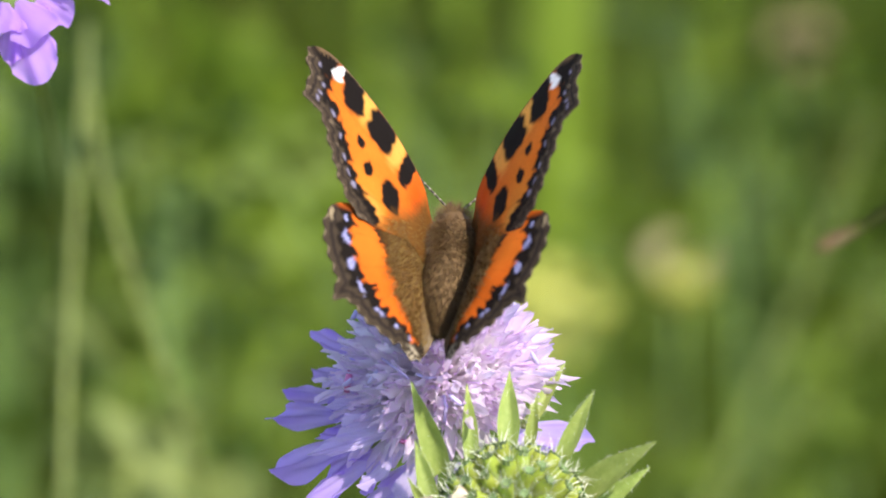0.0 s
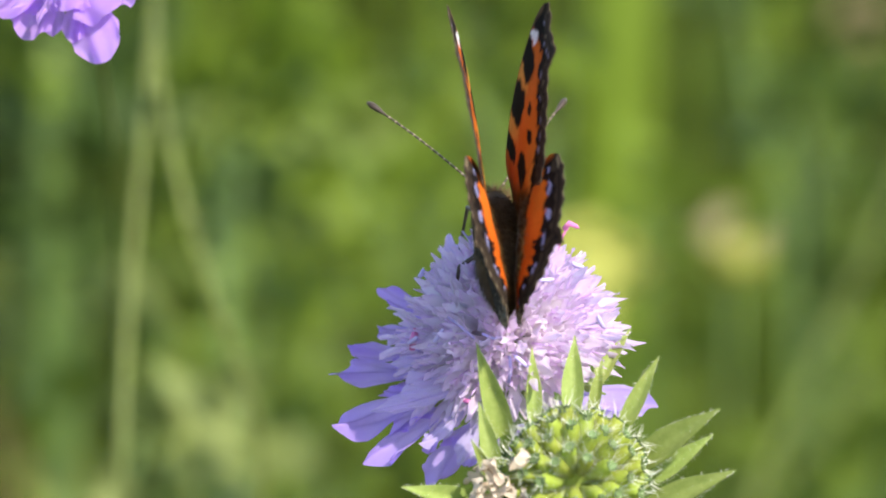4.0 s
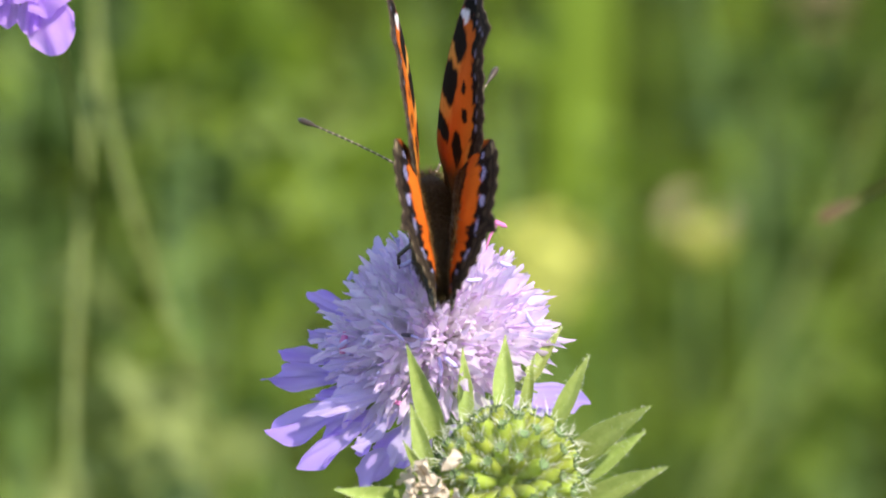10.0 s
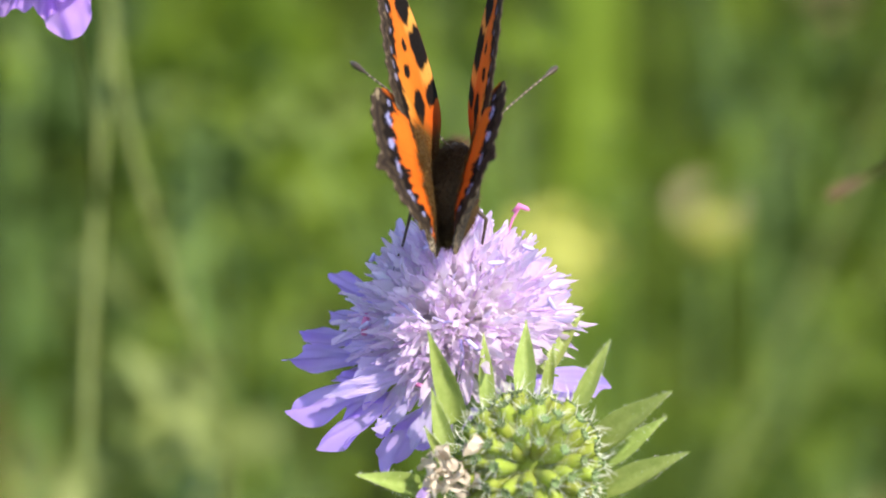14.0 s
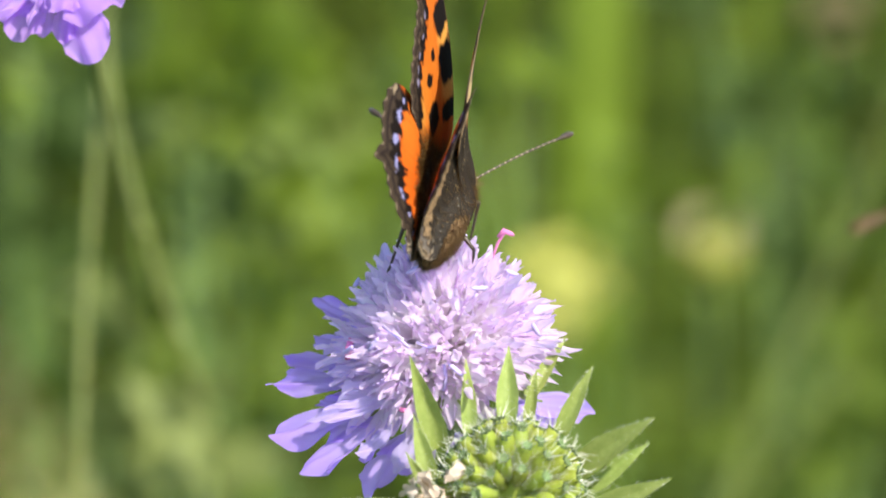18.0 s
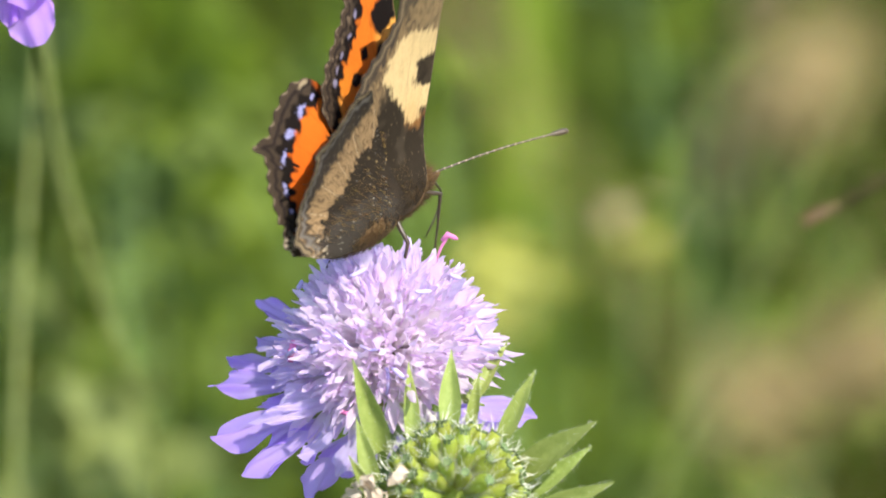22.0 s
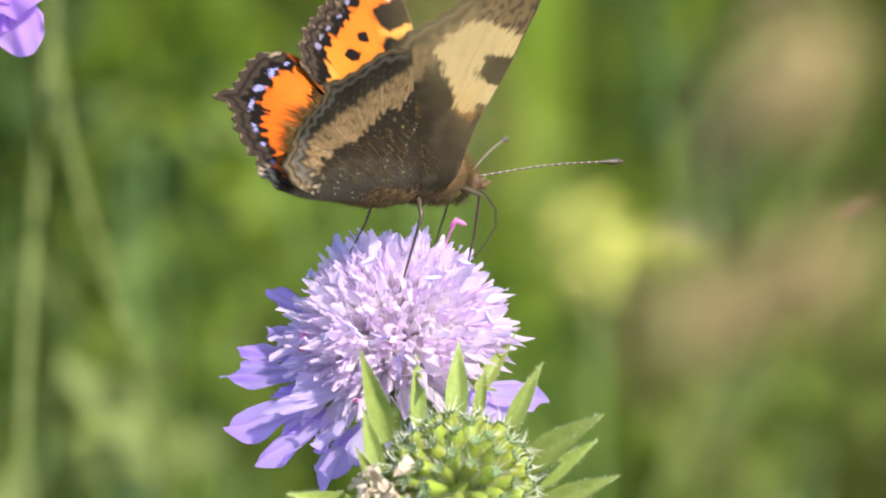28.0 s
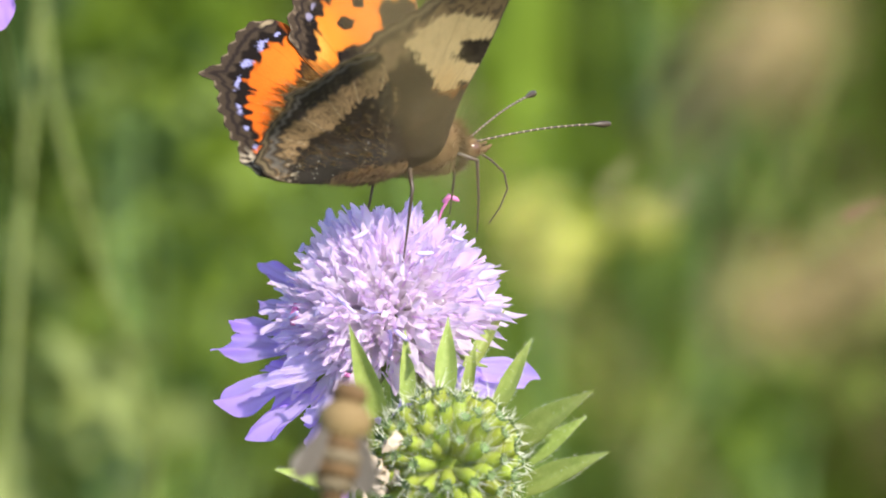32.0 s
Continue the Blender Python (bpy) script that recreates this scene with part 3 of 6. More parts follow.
def blot(p, x, y, rx, ry, ang=0.0, soft=0.18, power=2.6):
    """1 within a rounded patch, 0 outside."""
    c, s = math.cos(radians(ang)), math.sin(radians(ang))
    a, b = (p[:, 0] - x) * c + (p[:, 1] - y) * s, -(p[:, 0] - x) * s + (p[:, 1] - y) * c
    d = (np.abs(a / rx) ** power + np.abs(b / ry) ** power) ** (1 / power)
    return np.clip((1 + soft - d) / (2 * soft), 0, 1)


def over(c, colour, k):
    return c * (1 - k[:, None]) + np.array(colour)[None] * k[:, None]


def step(x, a, b):
    return np.clip((x - a) / (b - a), 0, 1)


def rim_spots(ctrl, i0, i1, inset):
    """Places a little within the rim, one for each scallop, and the rim's direction there."""
    out = []
    for k in range(i0, i1):
        (xa, ya), (xb, yb), (x, y) = ctrl[k - 1], ctrl[k + 1], ctrl[k]
        dx, dy = xb - xa, yb - ya
        n = math.hypot(dx, dy)
        out.append((x + dy / n * inset, y - dx / n * inset, math.degrees(math.atan2(dy, dx))))
    return out


def patch(p, corners, soft=0.25):
    """1 within a polygon, 0 outside, with a soft edge."""
    c = np.array(corners, float)
    inside = np.zeros(len(p), bool)
    d = np.full(len(p), 1e9)
    for a, b in zip(c, np.roll(c, -1, 0)):
        e = b - a
        k = np.clip(((p - a) @ e) / (e @ e), 0, 1)
        d = np.minimum(d, np.hypot(*(p - a - k[:, None] * e).T))
        cross = (a[1] > p[:, 1]) != (b[1] > p[:, 1])
        with np.errstate(divide="ignore", invalid="ignore"):
            inside ^= cross & (p[:, 0] < a[0] + (p[:, 1] - a[1]) / (e[1] if e[1] else 1e-9) * e[0])
    return np.clip(0.5 + np.where(inside, d, -d) / (2 * soft), 0, 1)


def ragged(p, x, y, count, seed):
    """Fine uneven teeth that run round a point, for edges feathered by hairs."""
    a = np.arctan2(p[:, 1] - y, p[:, 0] - x)
    return 0.5 * np.sin(a * count + 2.2 * wob(p, 0.8, seed)) + 0.5 * np.sin(a * count * 2.3 + 2.0 * wob(p, 1.1, seed + 1))


def fore_upper(p, d, t, r, veins):
    q = p + np.stack([wob(p, 3.2, 1), wob(p, 3.2, 2)], 1) * 0.13
    c = np.tile(np.array(ORANGE), (len(p), 1))
    c = over(c, PALE_YELLOW, blot(q, 15.7, 9.2, 1.6, 2.7, -8, 0.2))
    c = over(c, PALE_YELLOW, blot(q, 10.2, 7.4, 1.3, 2.6, 18, 0.3))
    c = over(c, YELLOW, blot(q, 13.2, -1.2, 3.2, 2.9, 0, 0.5))
    c = over(c, PALE_YELLOW, blot(q, 12.6, -2.8, 1.8, 1.2, 0, 0.6) * 0.7)
    c = over(c, YELLOW, blot(q, 14.4, 4.4, 3.9, 2.6, 20, 0.8) * 0.6)
    c = over(c, (0.66, 0.085, 0.006), blot(q, 5.6, 4.6, 1.5, 2.6, 0, 0.6) * 0.75)
    c = over(c, (0.34, 0.09, 0.012), veins * 0.8)
    for b in ((17.9, 9.6, 1.65, 2.7, -10), (12.9, 8.0, 2.2, 2.3, 12), (8.0, 6.5, 1.05, 2.6, 12), (9.85, 0.9, 1.55, 1.8, -8), (15.8, 4.0, 0.72, 0.82, 10), (14.0, 1.7, 0.72, 0.92, 20)):
        c = over(c, BLACK, blot(q, *b, 0.12, 4.0 if b[2] > 1 else 2.3))
    # brown root, feathered with long golden scales
    streak = 0.5 + 0.5 * np.sin(np.arctan2(q[:, 1] - 1.5, q[:, 0] + 2) * 90 + wob(p, 3, 8) * 2.5)
    tooth = ragged(p, -1.0, 3.0, 70, 5)
    k = patch(q + tooth[:, None] * np.array((0.5, -0.35)), ((-2, 6.5), (2.2, 6.2), (3.3, 6.6), (4.7, 4.4), (6.3, 1.6), (9.4, -1.2), (10.8, -4), (6, -4), (-2, -2)), 0.9)
    c = over(c, (0.095, 0.044, 0.011), k * 0.93)
    c = over(c, (0.32, 0.15, 0.032), k * streak * 0.45)
    # the dark tip with its white mark, and the scalloped rim
    c = over(c, BLACK, step(p[:, 0] + 0.25 * p[:, 1], 22.8, 23.8) * step(p[:, 1], 7.6, 9.0))
    c = over(c, WHITE, blot(q, 20.1, 11.0, 0.45, 0.85, 20, 0.25, 3))
    c = over(c, WHITE, blot(q, 20.6, 9.9, 0.78, 0.52, 30, 0.25, 3))
    outer = step(t, 8.6, 9.4) * (1 - step(t, 19.8, 20.6))
    c = over(c, BLACK, outer * step(3.0 + 0.24 * np.sin(t * 6.28) + 0.22 * wob(p, 3, 9) - d, -0.15, 0.25))
    c = over(c, (0.062, 0.044, 0.030), outer * step(1.75 - d + 0.25 * wob(p, 4, 10) + 0.2 * np.sin(t * 6.28), -0.2, 0.3) * 0.9)
    c = over(c, (0.20, 0.145, 0.095), outer * step(wob(p, 4.5, 41), 0.5, 1.3) * step(1.7 - d, 0, 0.4) * 0.7)
    for x, y, a in rim_spots(FORE, 10, 19, 2.05):
        c = over(c, (0.34, 0.31, 0.46), blot(q, x, y, 0.34, 0.24, a, 0.4, 2.2) * 0.65)
    c = over(c, (0.022, 0.016, 0.014), outer * step(0.20 - np.abs(d - 0.85 - 0.15 * np.sin(t * 6.28)), -0.08, 0.12))
    c = over(c, (0.20, 0.15, 0.10), outer * step(0.20 - d, -0.05, 0.12) * step(np.sin(t * 12.57), -0.2, 0.3) * 0.8)
    costa = (1 - step(t, 8.0, 8.6)) * step(t, 0.1, 0.5)
    c = over(c, (0.19, 0.12, 0.06), costa * step(r + 0.012 * wob(p, 6, 4), 0.955, 0.975))
    c = over(c, (0.03, 0.02, 0.015), costa * step(r, 0.955, 0.965) * step(np.sin(t * 22), 0.3, 0.6))
    return c


def hind_upper(p, d, t, r, veins):
    q = p + np.stack([wob(p, 3.0, 11), wob(p, 3.0, 12)], 1) * 0.18
    rad = np.hypot(q[:, 0] - 2.0, q[:, 1] + 3.0)
    tooth = ragged(p, 0.0, -2.0, 44, 13)
    c = np.tile(np.array((0.65, 0.130, 0.013)), (len(p), 1))
    c = over(c, (0.67, 0.165, 0.018), blot(q, 12.2, -5.6, 2.4, 2.2, 0, 0.8))
    c = over(c, (0.40, 0.085, 0.008), veins * 0.7)
    jag = q + tooth[:, None] * np.array((0.42, -0.20)) + 0.2 * wob(p, 2.5, 14)[:, None]
    c = over(c, BLACK, patch(jag, ((-3, 3), (12.4, 2), (11.9, -3.0), (11.0, -5.0), (8, -5), (-3, -5)), 0.25))
    base = patch(jag, ((-3, 3), (11.6, 2), (10.9, -3.4), (10.0, -5.8), (9.0, -8.0), (7.7, -10.1), (6.3, -11.9), (4.6, -13.0), (2.2, -13.8), (-3, -13.8)), 0.5)
    c = over(c, BROWN, base)
    c = over(c, (0.17, 0.088, 0.022), base * (0.5 + 0.5 * np.sin(np.arctan2(q[:, 1] + 0.5, q[:, 0] + 1.0) * 80 + wob(p, 2, 15) * 2)) * step(10.5 - rad, 0, 4) * 0.7)
    c = over(c, (0.34, 0.26, 0.17), step(2.7 - q[:, 0] + 0.3 * wob(p, 3, 16), -0.2, 1.4) * step(-q[:, 1], 5.0, 9) * 0.75)
    outer = step(t, 3.6, 4.3) * (1 - step(t, 18.2, 19.0))
    late = step(t, 10.5, 17.0)
    c = over(c, BLACK, outer * step(3.2 - 1.5 * late + 0.28 * np.sin(t * 6.28 + 1.0) + 0.2 * wob(p, 3, 17) - d, -0.15, 0.25))
    speck = np.stack([wob(p, 9, 18), wob(p, 9, 19)], 1) * 0.14
    for x, y, a, ln in ((15.6, -4.5, 84, 0.45), (15.1, -6.6, 72, 0.85), (13.95, -9.15, 60, 0.9), (12.2, -11.5, 38, 0.9), (9.65, -13.15, 14, 0.85), (6.9, -13.9, 4, 0.8), (5.2, -13.9, -18, 0.6)):
        m = blot(q + speck, x, y, ln * 0.78, 0.31, a, 0.22, 2.4)
        b = math.radians(a)
        m = m * (1 - 0.8 * blot(q + speck, x - 0.55 * math.sin(b), y + 0.55 * math.cos(b), ln * 0.45, 0.3, a, 0.4))
        c = over(c, BLUE, m * 0.9)
    c = over(c, (0.050, 0.036, 0.025), outer * step(1.55 + 0.2 * np.sin(t * 6.28 + 2.5) + 0.12 * wob(p, 4, 42) - d, -0.15, 0.2))
    c = over(c, (0.022, 0.016, 0.014), outer * step(0.22 - np.abs(d - 0.85 - 0.12 * np.sin(t * 6.28)), -0.05, 0.12))
    c = over(c, (0.26, 0.20, 0.13), outer * step(0.20 - d, -0.05, 0.15) * step(np.sin(t * 6.28 + 2), 0.0, 0.6) * 0.8)
    c = over(c, (0.46, 0.36, 0.22), blot(q, 17.3, -4.6, 0.3, 0.8, -10, 0.4) * 0.6)
    c = over(c, (0.52, 0.44, 0.33), blot(q, 3.6, -15.2, 1.2, 0.8, 0, 0.6) * step(wob(p, 6, 43), -0.6, 0.4))
    return c


def fore_under(p, d, t, r, veins):
    q = p + np.stack([wob(p, 3.4, 21), wob(p, 3.4, 22)], 1) * 0.28
    ray = np.arctan2(q[:, 1] - 2.4, q[:, 0] - 0.7)
    c = np.tile(np.array((0.032, 0.024, 0.016)), (len(p), 1))
    c = over(c, (0.075, 0.058, 0.040), step(wob(p, 1.6, 23), 0.3, 1.3) * 0.5)
    c = over(c, (0.30, 0.14, 0.045), patch(q, ((8.4, 4.6), (7.2, 4.9), (6.4, 6.6), (7.3, 7.9), (8.6, 7.0)), 0.4) * 0.7)
    # brown streaked outer field, then the cream one
    c = over(c, (0.28, 0.19, 0.10), patch(q, ((14, -6), (26, 0), (27, 14), (16.0, 13), (16.2, 9), (18.0, 5.0), (14.8, 1.2), (12.6, 0.2), (11.2, -1.6), (9.4, -2.6), (8.6, -5)), 0.5) * 0.85)
    c = over(c, (0.085, 0.062, 0.042), step(p[:, 0], 12, 16) * step(np.sin(ray * 75 + wob(p, 1.8, 27) * 2.0) + 0.6 * wob(p, 2.6, 28), 0.0, 0.9) * 0.75)
    cream = patch(q + ragged(p, 0, 3, 90, 24)[:, None] * np.array((0.3, 0.1)), ((15.6, 0.4), (18.4, 3.4), (18.9, 6.2), (17.4, 9.6), (15.8, 12.0), (14.0, 12.0), (14.3, 7.4), (12.2, 6.4), (10.9, 7.8), (9.8, 11.5), (8.4, 9.2), (8.0, 7.4), (7.5, 5.3), (11.3, 3.5), (14.4, 1.6)), 0.28)
    c = over(c, (0.70, 0.52, 0.26), cream)
    c = over(c, (0.62, 0.40, 0.17), cream * step(3.4 - np.hypot(q[:, 0] - 8.6, q[:, 1] - 5.4), 0, 2.6) * 0.7)
    c = over(c, (0.36, 0.24, 0.12), cream * veins * 0.75)
    c = over(c, (0.52, 0.36, 0.18), cream * step(np.sin(ray * 60 + wob(p, 1.5, 29)), 0.55, 1.0) * 0.35)
    c = over(c, (0.34, 0.25, 0.15), (1 - cream) * step(wob(p, 8, 26), 1.5, 1.9) * 0.6)
    edge = step(t, 8.6, 9.8) * (1 - step(t, 19.8, 20.6))
    c = over(c, (0.050, 0.040, 0.034), step(2.0 + 0.45 * np.sin(t * 6.28) - d + 0.3 * wob(p, 3, 25), -0.15, 0.4) * edge * 0.85)
    c = over(c, (0.24, 0.18, 0.11), step(0.25 - np.abs(d - 0.8), -0.1, 0.15) * edge * 0.8)
    costa = (1 - step(t, 8.0, 8.6)) * step(t, 0.1, 0.5)
    c = over(c, (0.045, 0.034, 0.026), costa * step(r, 0.958, 0.97) * 0.9)
    c = over(c, (0.34, 0.26, 0.17), costa * step(r, 0.97, 0.98) * step(np.sin(t * 26), 0.45, 0.75) * 0.8)
    return c


def hind_under(p, d, t, r, veins):
    q = p + np.stack([wob(p, 3.2, 31), wob(p, 3.2, 32)], 1) * 0.25
    ray = np.arctan2(q[:, 1] + 1.4, q[:, 0] - 0.3)
    c = np.tile(np.array((0.056, 0.043, 0.031)), (len(p), 1))
    c = over(c, (0.045, 0.037, 0.032), step(wob(p, 2.2, 33), 0.0, 1.0) * 0.8)
    c = over(c, (0.17, 0.135, 0.10), step(wob(p, 5.5, 38), 0.7, 1.3) * 0.6)
    # the light streaked band outside the dark root
    tooth = ragged(p, 0.3, -1.4, 50, 34)[:, None]
    band = patch(q + tooth * np.array((0.3, -0.25)), ((16, 1.5), (14.6, -1.6), (12.2, -5.4), (10.0, -8.4), (8.2, -11.0), (6.6, -13.6), (4.0, -15.6), (0.6, -14.2), (2.2, -11.0), (4.4, -8.4), (8, -2), (10, 1)), 0.45)
    c = over(c, (0.36, 0.235, 0.12), band * 0.9)
    c = over(c, (0.11, 0.074, 0.045), band * step(np.sin(ray * 120 + wob(p, 1.6, 44) * 2.5) + 0.5 * wob(p, 3, 45), 0.1, 1.0) * 0.75)
    c = over(c, (0.62, 0.48, 0.30), veins * step(band, 0.3, 0.7) * 0.85)
    root = patch(q + ragged(p, 0, 0, 26, 46)[:, None] * np.array((0.35, -0.2)), ((-4, 3), (12.4, 1.8), (11.2, -0.4), (9.4, -2.0), (8.6, -4.4), (6.5, -6.0), (5.6, -7.8), (4.2, -10.2), (2.6, -11.6), (-4, -12.2)), 0.16)
    c = over(c, (0.036, 0.027, 0.019), root)
    c = over(c, (0.028, 0.022, 0.017), root * step(wob(p, 1.4, 37), 0.1, 0.9) * 0.7)
    c = over(c, (0.028, 0.022, 0.017), root * step(0.5 - np.abs(q[:, 0] - 3.9 + 0.10 * (q[:, 1] + 5) ** 2 * 0.25), -0.2, 0.5) * step(-q[:, 1], 0, 2))
    c = over(c, (0.40, 0.28, 0.13), root * step(wob(p, 4.6, 47), 1.25, 1.6) * blot(q, 5.2, 0.0, 3.4, 2.6, 0, 0.5) * 0.8)
    fold = blot(q, 1.0, -5.6, 2.6, 5.6, 4, 0.16, 2.6)
    c = over(c, (0.050, 0.042, 0.034), fold)
    c = over(c, (0.50, 0.46, 0.39), np.maximum(fold, root * 0.5) * step(wob(p, 10, 36), 1.5, 1.8) * 0.85)
    c = over(c, (0.56, 0.46, 0.32), blot(q, 1.6, -12.6, 1.8, 1.4, 0, 0.5) * step(wob(p, 5, 48), 0.1, 0.8) * 0.85)
    outer = step(t, 3.6, 4.3) * (1 - step(t, 18.2, 19.0))
    c = over(c, (0.040, 0.033, 0.029), outer * step(2.6 + 0.5 * np.sin(t * 6.28) - d, -0.15, 0.3) * step(d, 1.0, 1.3) * 0.85)
    c = over(c, (0.22, 0.195, 0.17), outer * step(0.34 - np.abs(d - 1.55 - 0.3 * np.sin(t * 6.28)), -0.2, 0.2) * 0.75)
    c = over(c, (0.055, 0.043, 0.034), outer * step(0.95 - d, -0.1, 0.15))
    c = over(c, (0.30, 0.225, 0.13), outer * step(0.22 - np.abs(d - 0.45), -0.1, 0.15) * 0.8)
    return c


def relief(x, y, R, size):
    """Height of a wing over its plane: a shallow arch with fluted veins, bulging round the body at its root; the hindwing's hem bends down."""
    far = np.hypot(x - R[0], y - R[1]) / size
    ang = np.arctan2(y - R[1], x - R[0] + 1.5)
    hem = 0.0 if size > 20 else 0.25 * np.log1p(np.exp(np.clip(1.5 * (0.75 * x - 0.66 * y - 13.3), -30, 30))) / 1.5
    return 0.55 * np.sin(np.clip(far, 0, 1) * 3.0) + 0.08 * np.sin(ang * 18) * far - 0.5 * far ** 3 - 1.5 * np.exp(-(np.maximum(x, 0) / 3.6) ** 2) - hem - (0 if size > 20 else 0.25)


def wing_mesh(name, ctrl, root, side, upper, under, n=460, nr=124):
    """A thin two-sided wing in the plane z = 0: x forwards, y outwards; the pattern is its pigment."""
    rim, t = closed_curve(ctrl, n)
    nrm = np.roll(rim, -1, 0) - np.roll(rim, 1, 0)
    nrm = np.stack([-nrm[:, 1], nrm[:, 0]], 1) / np.linalg.norm(nrm, axis=1)[:, None]
    outer = step(t, 8.5, 9.5) * (1 - step(t, 19, 20)) if ctrl is FORE else step(t, 4, 5) * (1 - step(t, 18, 19))
    rim = rim + nrm * (outer * ((0.24 if ctrl is FORE else 0.16) * np.sin(t * 6.283) + 0.05 * np.sin(t * 31)))[:, None]
    s = 1 - (1 - np.linspace(0, 1, nr)) ** 1.25
    R = np.array(root)
    # keep the fan of rays from the root free of folds
    a = np.unwrap(np.arctan2(rim[:, 1] - R[1], rim[:, 0] - R[0]))
    m = np.hypot(rim[:, 1] - R[1], rim[:, 0] - R[0])
    a = np.minimum.accumulate(a) - 2e-5 * np.arange(n)
    rim = R[None] + np.stack([m * np.cos(a), m * np.sin(a)], 1)
    P = (R[None, None] + s[:, None, None] * (rim[None] - R[None, None])).reshape(-1, 2)
    T = np.tile(t, nr)
    rad = np.repeat(s, n)
    D = np.full(len(P), 99.0)
    use = rim[outer > 0.5]
    for i in range(0, len(P), 4000):
        blk = P[i:i + 4000]
        D[i:i + 4000] = np.sqrt(((blk[:, None] - use[None]) ** 2).sum(2)).min(1)
    ang = np.arctan2(P[:, 1] - R[1] * 1.0, P[:, 0] - R[0] + 1.5)
    veins = np.clip(1 - np.abs(np.sin(ang * 13.0 + 0.4)) * (4 + 22 * rad), 0, 1) * step(rad, 0.25, 0.5)
    z = relief(P[:, 0], P[:, 1], R, 24.0 if ctrl is FORE else 17.0)
    grain = 1 + 0.10 * wob(P, 22, 77) * 0.6
    vt = np.stack([P[:, 1], P[:, 0] * side, z + 0.05], 1)
    vb = np.stack([P[:, 1], P[:, 0] * side, z - 0.05], 1)
    ct = np.clip(upper(P, D, T, rad, veins) * grain[:, None], 0, 1)
    cb = np.clip(under(P, D, T, rad, veins) * grain[:, None], 0, 1)
    N = len(P)
    f = grid_faces(nr, n, 0, True)
    fb = [tuple(N + i for i in reversed(q)) for q in f]
    rimf = [((nr - 1) * n + j, (nr - 1) * n + (j + 1) % n, N + (nr - 1) * n + (j + 1) % n, N + (nr - 1) * n + j) for j in range(n)]
    faces = f + fb + rimf
    if side > 0:
        faces = [tuple(reversed(q)) for q in faces]
    return mesh_of(name, np.concatenate([vt, vb]), faces, M_WING, np.concatenate([ct, cb]))


def spindle(rings, sides=14):
    """A round body along x from (x, z, radius) rings."""
    v, f = tube([(x, 0, z) for x, z, _ in rings], [r for _, _, r in rings], sides)
    return v, f


